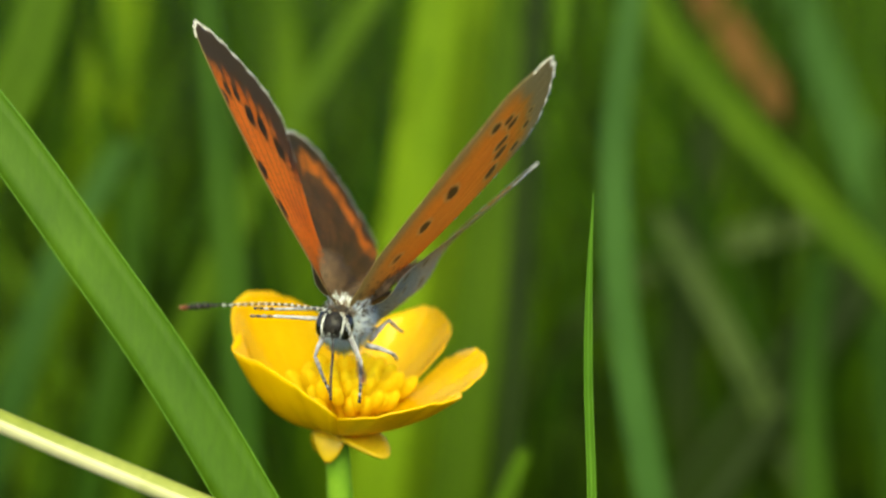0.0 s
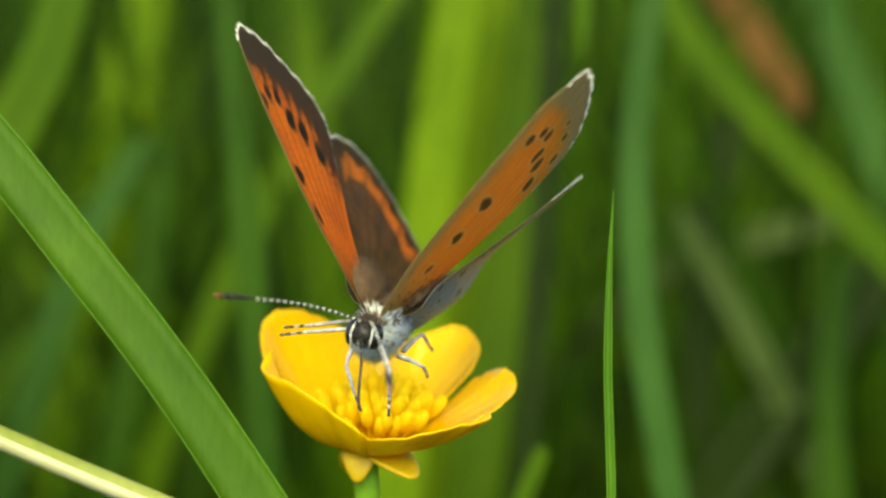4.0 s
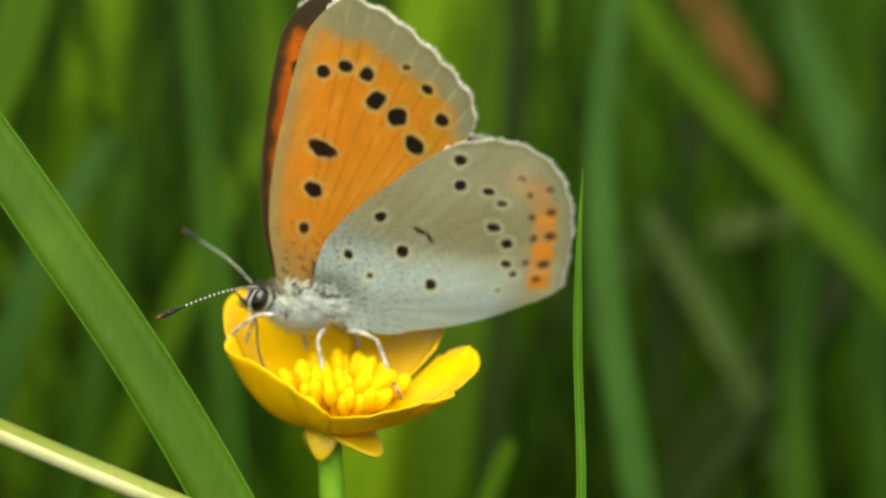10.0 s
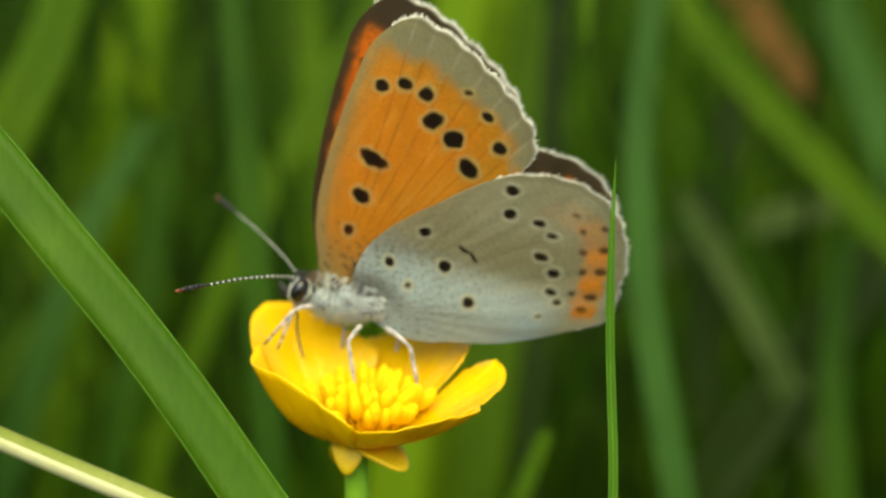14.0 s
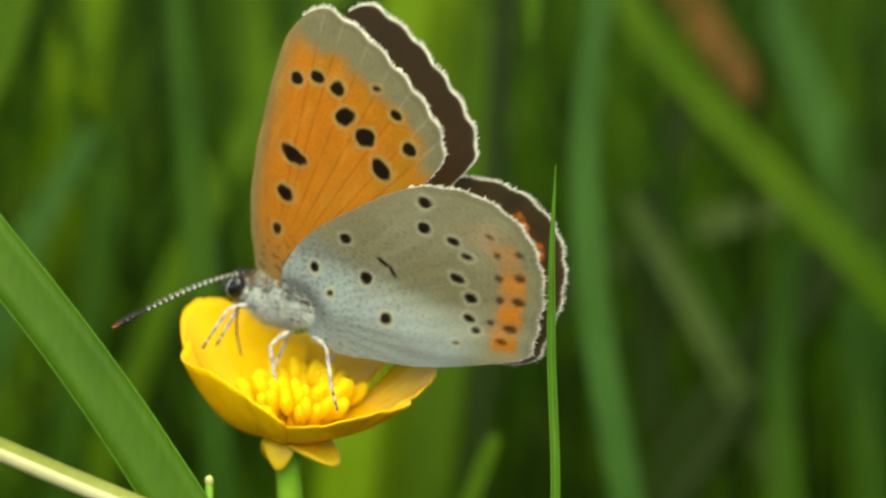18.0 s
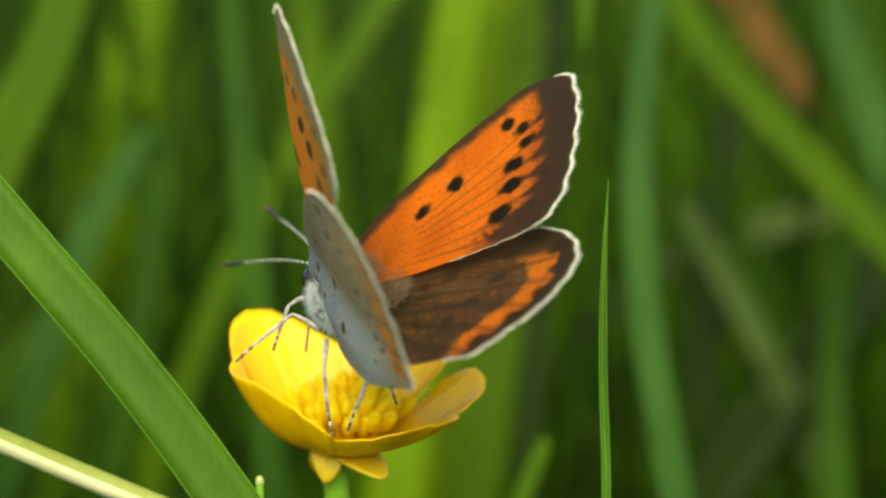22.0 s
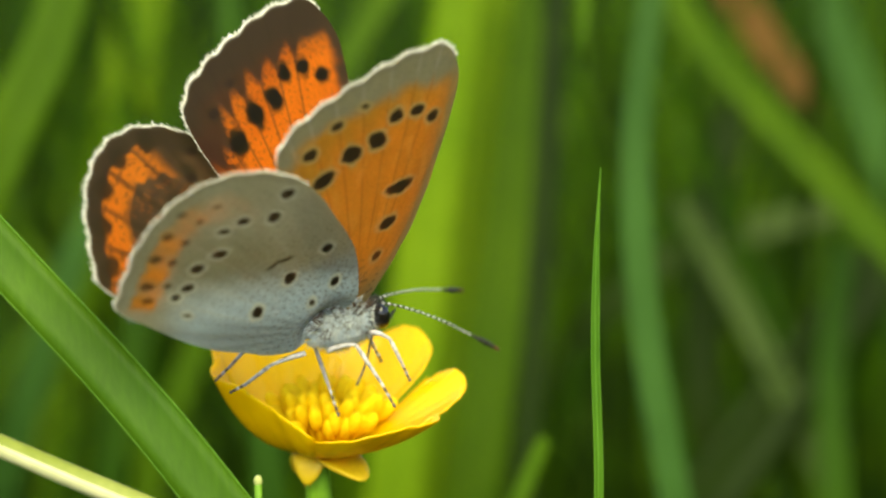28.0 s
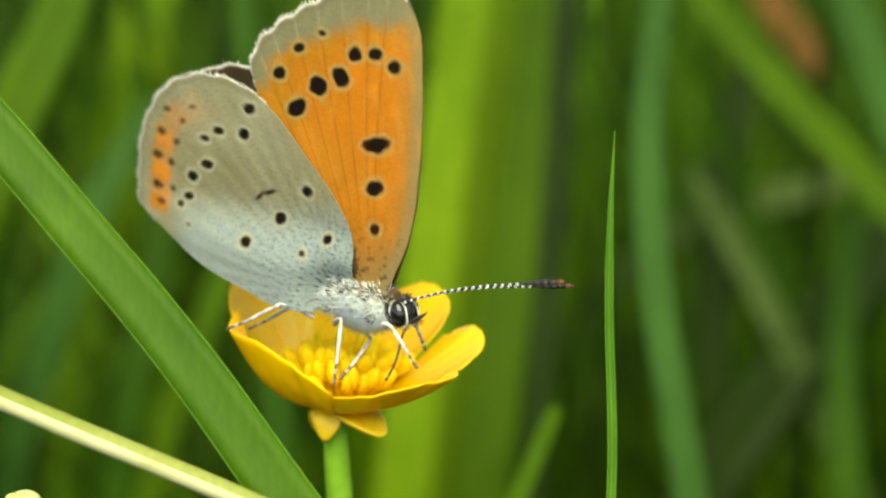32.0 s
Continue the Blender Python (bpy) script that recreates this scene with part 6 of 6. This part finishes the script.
    walk(antenna_left, [
        (0, antenna_pose(1, 22.5, -5)),
        (1, antenna_pose(1, 19.3, -2.3)),
        (2, antenna_pose(1, 23.3, -1)),
        (3, antenna_pose(1, 26.2, -3.4)),
        (6, antenna_pose(1, 18, -5)),
        (7, antenna_pose(1, 15.8, -18.1)),
        (8, antenna_pose(1, 30.7, 0.5)),
        (9, antenna_pose(1, 37.5, -4.5)),
        (10, antenna_pose(1, 48.3, -0.1)),
        (11, antenna_pose(1, 51.4, 3.6)),
        (12, antenna_pose(1, 62.7, 11.3)),
        (13, antenna_pose(1, 58.4, 8.7)),
        (14, antenna_pose(1, 50.8, 8.4)),
        (17, antenna_pose(1, 52.5, 3.9)),
        (17.5, antenna_pose(1, 50.1, 8.4)),
        (18, antenna_pose(1, 75.4, -2.8)),
        (19, antenna_pose(1, 61.5, 2.3)),
        (20, antenna_pose(1, -16, -43.2)),
        (21, antenna_pose(1, 13.3, -15.4)),
        (22, antenna_pose(1, 16.5, -18.8)),
        (25, antenna_pose(1, 28.9, 4.6)),
        (28, antenna_pose(1, 18.7, -2.6)),
        (30, antenna_pose(1, 47.5, -25)),
        (31, antenna_pose(1, 60.8, 0.7)),
        (32, antenna_pose(1, 57.5, 7.5)),
    ])
    walk(antenna_right, [
        (0, antenna_pose(-1, 33.6, 7.5)),
        (1, antenna_pose(-1, 28.5, 7.5)),
        (2, antenna_pose(-1, 33.7, 10.1)),
        (3, antenna_pose(-1, 31.5, 12.7)),
        (6, antenna_pose(-1, 25.8, 11.9)),
        (7, antenna_pose(-1, -10, -5)),
        (8, antenna_pose(-1, -13.9, 18.9)),
        (9, antenna_pose(-1, 86.1, 10.3)),
        (10, antenna_pose(-1, 72.3, 17.3)),
        (11, antenna_pose(-1, 60.9, 15.4)),
        (12, antenna_pose(-1, 55.2, 16.2)),
        (13, antenna_pose(-1, 54.2, 14.2)),
        (14, antenna_pose(-1, 53.2, 16.9)),
        (17, antenna_pose(-1, 50.9, 3.6)),
        (17.5, antenna_pose(-1, 55.9, 2.2)),
        (18, antenna_pose(-1, 5.6, -32.1)),
        (19, antenna_pose(-1, 37.9, -5)),
        (20, antenna_pose(-1, 14.6, -42.9)),
        (21, antenna_pose(-1, -16.6, -14.3)),
        (24, antenna_pose(-1, 33.8, 10.4)),
        (25, antenna_pose(-1, 40.5, 5.6)),
        (28, antenna_pose(-1, 0.5, -17.9)),
        (29, antenna_pose(-1, 47.5, 20)),
        (30, antenna_pose(-1, 62.5, 5)),
        (31, antenna_pose(-1, 10.3, 22.5)),
        (32, antenna_pose(-1, 0, 25)),
    ])
    walk(broad_leaf, [
        (0, pose(0.0145, 0.1123, -0.0012, 0, 1.73, 0)),
        (0.5, pose(0.0005, 0.1123, -0.003, 0, 4.45, 0)),
        (1, pose(0.0027, 0.1123, -0.0028, 0, 4.16, 0)),
        (1.5, pose(0.0226, 0.1123, -0.0001, 0, 0.18, 0)),
        (2, pose(0.0132, 0.1123, -0.0012, 0, 1.82, 0)),
        (2.5, pose(0.0210, 0.1123, -0.0002, 0, 0.26, 0)),
        (3, pose(0.0271, 0.1123, 0.0006, 0, -0.95, 0)),
        (5.5, pose(0.0308, 0.1123, 0.001, 0, -1.48, 0)),
        (6, pose(0.0244, 0.1123, 0.0002, 0, -0.33, 0)),
        (7, pose(0.0184, 0.1123, -0.0007, 0, 1, 0)),
        (8, pose(0.0061, 0.1123, -0.0024, 0, 3.62, 0)),
        (9, pose(0.0169, 0.1123, -0.001, 0, 1.45, 0)),
        (10, pose(0.0100, 0.1123, -0.0016, 0, 2.43, 0)),
        (11, pose(0.0117, 0.1123, -0.0014, 0, 2.06, 0)),
        (12, pose(0.0119, 0.1123, -0.0015, 0, 2.17, 0)),
        (13, pose(0.0230, 0.1123, -0, 0, 0, 0)),
        (14, pose(0.0361, 0.1123, 0.0018, 0, -2.67, 0)),
        (16.5, pose(0.0261, 0.1123, 0.0007, 0, -0.99, 0)),
        (17, pose(0.0316, 0.1123, 0.0013, 0, -1.98, 0)),
        (17.5, pose(0.0186, 0.1123, -0.0002, 0, 0.29, 0)),
        (18, pose(0.0276, 0.1123, 0.0009, 0, -1.31, 0)),
        (19, pose(0.0312, 0.1123, 0.0013, 0, -1.94, 0)),
        (20, pose(0.0337, 0.1123, 0.0017, 0, -2.53, 0)),
        (21, pose(0.0415, 0.1123, 0.0026, 0, -3.86, 0)),
        (22, pose(0.0427, 0.1123, 0.0027, 0, -4.1, 0)),
        (23, pose(0.0462, 0.1123, 0.0032, 0, -4.78, 0)),
        (24, pose(0.0435, 0.1123, 0.0029, 0, -4.33, 0)),
        (25, pose(0.0494, 0.1123, 0.0036, 0, -5.34, 0)),
        (25.5, pose(0.0446, 0.1123, 0.003, 0, -4.51, 0)),
        (27.5, pose(0.0420, 0.1123, 0.0027, 0, -4.09, 0)),
        (28, pose(0.0566, 0.1123, 0.0045, 0, -6.72, 0)),
        (29, pose(0.0481, 0.1123, 0.0035, 0, -5.2, 0)),
        (30, pose(0.0487, 0.1123, 0.0035, 0, -5.21, 0)),
        (31, pose(0.0514, 0.1123, 0.0038, 0, -5.65, 0)),
        (32, pose(0.0417, 0.1123, 0.0025, 0, -3.66, 0)),
    ])
    walk(dry_stalk, [
        (0, pose(0.0375, 0.1085, 0.00217, 0, -0.033, 0)),
        (0.5, pose(0.0375, 0.1085, 0.00208, 0, -0.011, 0)),
        (1, pose(0.0375, 0.1085, 0.00208, 0, -0.033, 0)),
        (2, pose(0.0375, 0.1085, 0.00176, 0, -0.125, 0)),
        (6, pose(0.0375, 0.1085, 0.00038, 0, -0.011, 0)),
        (7, pose(0.0375, 0.1085, 0.00047, 0, 0.049, 0)),
        (8, pose(0.0375, 0.1085, 0.00059, 0, -0.016, 0)),
        (9, pose(0.0375, 0.1085, 0.00076, 0, -0.016, 0)),
        (10, pose(0.0375, 0.1085, 0.00103, 0, 0.108, 0)),
        (11, pose(0.0375, 0.1085, 0.00013, 0, 0.14, 0)),
        (12, pose(0.0375, 0.1085, 0.00065, 0, 0.049, 0)),
        (13, pose(0.0375, 0.1085, 0, 0, 0, 0)),
        (14, pose(0.0375, 0.1085, 0.00022, 0, -0.259, 0)),
        (16.5, pose(0.0375, 0.1085, -0.00001, 0, 0.005, 0)),
        (17, pose(0.0375, 0.1085, -0.00002, 0, 0.065, 0)),
        (17.5, pose(0.0375, 0.1085, -0.00033, 0, 0.189, 0)),
        (18, pose(0.0375, 0.1085, -0.00043, 0, 0.254, 0)),
        (19, pose(0.0375, 0.1085, -0.00053, 0, 0.221, 0)),
        (20, pose(0.0375, 0.1085, -0.00012, 0, 0.016, 0)),
        (21, pose(0.0375, 0.1085, 0.00023, 0, -0.119, 0)),
        (22, pose(0.0375, 0.1085, 0.00051, 0, -0.248, 0)),
        (23, pose(0.0375, 0.1085, 0.00032, 0, -0.205, 0)),
        (24, pose(0.0375, 0.1085, 0.00048, 0, -0.291, 0)),
        (25, pose(0.0375, 0.1085, 0.00041, 0, -0.308, 0)),
        (25.5, pose(0.0375, 0.1085, 0.0003, 0, -0.307, 0)),
        (27.5, pose(0.0375, 0.1085, 0.00034, 0, -0.232, 0)),
        (28, pose(0.0375, 0.1085, 0.00015, 0, -0.232, 0)),
        (29, pose(0.0375, 0.1085, 0.0002, 0, -0.221, 0)),
        (30, pose(0.0375, 0.1085, 0.00043, 0, -0.232, 0)),
        (31, pose(0.0375, 0.1085, 0.0008, 0, -0.313, 0)),
        (32, pose(0.0375, 0.1085, 0.00118, 0, -0.345, 0)),
    ])
    walk(thin_blade, [
        (0, pose(0.008, 0.1151, -0.0009, 0, -0.022, 0)),
        (0.5, pose(0.008, 0.1151, -0.00105, 0, 0.017, 0)),
        (1, pose(0.008, 0.1151, -0.00084, 0, 0.012, 0)),
        (1.5, pose(0.008, 0.1151, -0.00083, 0, -0.004, 0)),
        (2, pose(0.008, 0.1151, -0.00093, 0, -0.026, 0)),
        (2.5, pose(0.008, 0.1151, -0.0009, 0, -0.026, 0)),
        (3, pose(0.008, 0.1151, -0.0009, 0, -0.025, 0)),
        (5.5, pose(0.008, 0.1151, -0.00071, 0, -0.003, 0)),
        (6, pose(0.008, 0.1151, -0.00059, 0, -0.011, 0)),
        (7, pose(0.008, 0.1151, -0.0005, 0, -0.035, 0)),
        (8, pose(0.008, 0.1151, -0.00062, 0, 0.04, 0)),
        (9, pose(0.008, 0.1151, -0.00059, 0, -0.062, 0)),
        (10, pose(0.008, 0.1151, -0.00003, 0, 0.015, 0)),
        (11, pose(0.008, 0.1151, -0, 0, -0.013, 0)),
        (12, pose(0.008, 0.1151, -0.00009, 0, -0.006, 0)),
        (13, pose(0.008, 0.1151, 0, 0, 0, 0)),
        (14, pose(0.008, 0.1151, -0.0001, 0, -0.036, 0)),
        (14.5, pose(0.008, 0.1151, -0.00016, 0, -0.048, 0)),
        (16.5, pose(0.008, 0.1151, -0.00016, 0, -0.097, 0)),
        (17, pose(0.008, 0.1151, -0.0001, 0, -0.098, 0)),
        (17.5, pose(0.008, 0.1151, -0.00019, 0, -0.116, 0)),
        (18, pose(0.008, 0.1151, -0.00013, 0, -0.106, 0)),
        (19, pose(0.008, 0.1151, -0.00028, 0, -0.106, 0)),
        (20, pose(0.008, 0.1151, -0.00028, 0, -0.102, 0)),
        (21, pose(0.008, 0.1151, -0.00034, 0, -0.112, 0)),
        (22, pose(0.008, 0.1151, -0.00081, 0, -0.098, 0)),
        (23, pose(0.008, 0.1151, -0.00043, 0, -0.105, 0)),
        (24, pose(0.008, 0.1151, -0.00019, 0, -0.098, 0)),
        (25, pose(0.008, 0.1151, -0.00025, 0, -0.115, 0)),
        (25.5, pose(0.008, 0.1151, -0.00025, 0, -0.121, 0)),
        (27.5, pose(0.008, 0.1151, -0.00022, 0, -0.133, 0)),
        (28, pose(0.008, 0.1151, -0.00016, 0, -0.161, 0)),
        (29, pose(0.008, 0.1151, -0.00013, 0, -0.15, 0)),
        (30, pose(0.008, 0.1151, -0.00023, 0, -0.15, 0)),
        (31, pose(0.008, 0.1151, -0.00008, 0, -0.138, 0)),
        (32, pose(0.008, 0.1151, 0.0002, 0, -0.138, 0)),
    ])


motions()
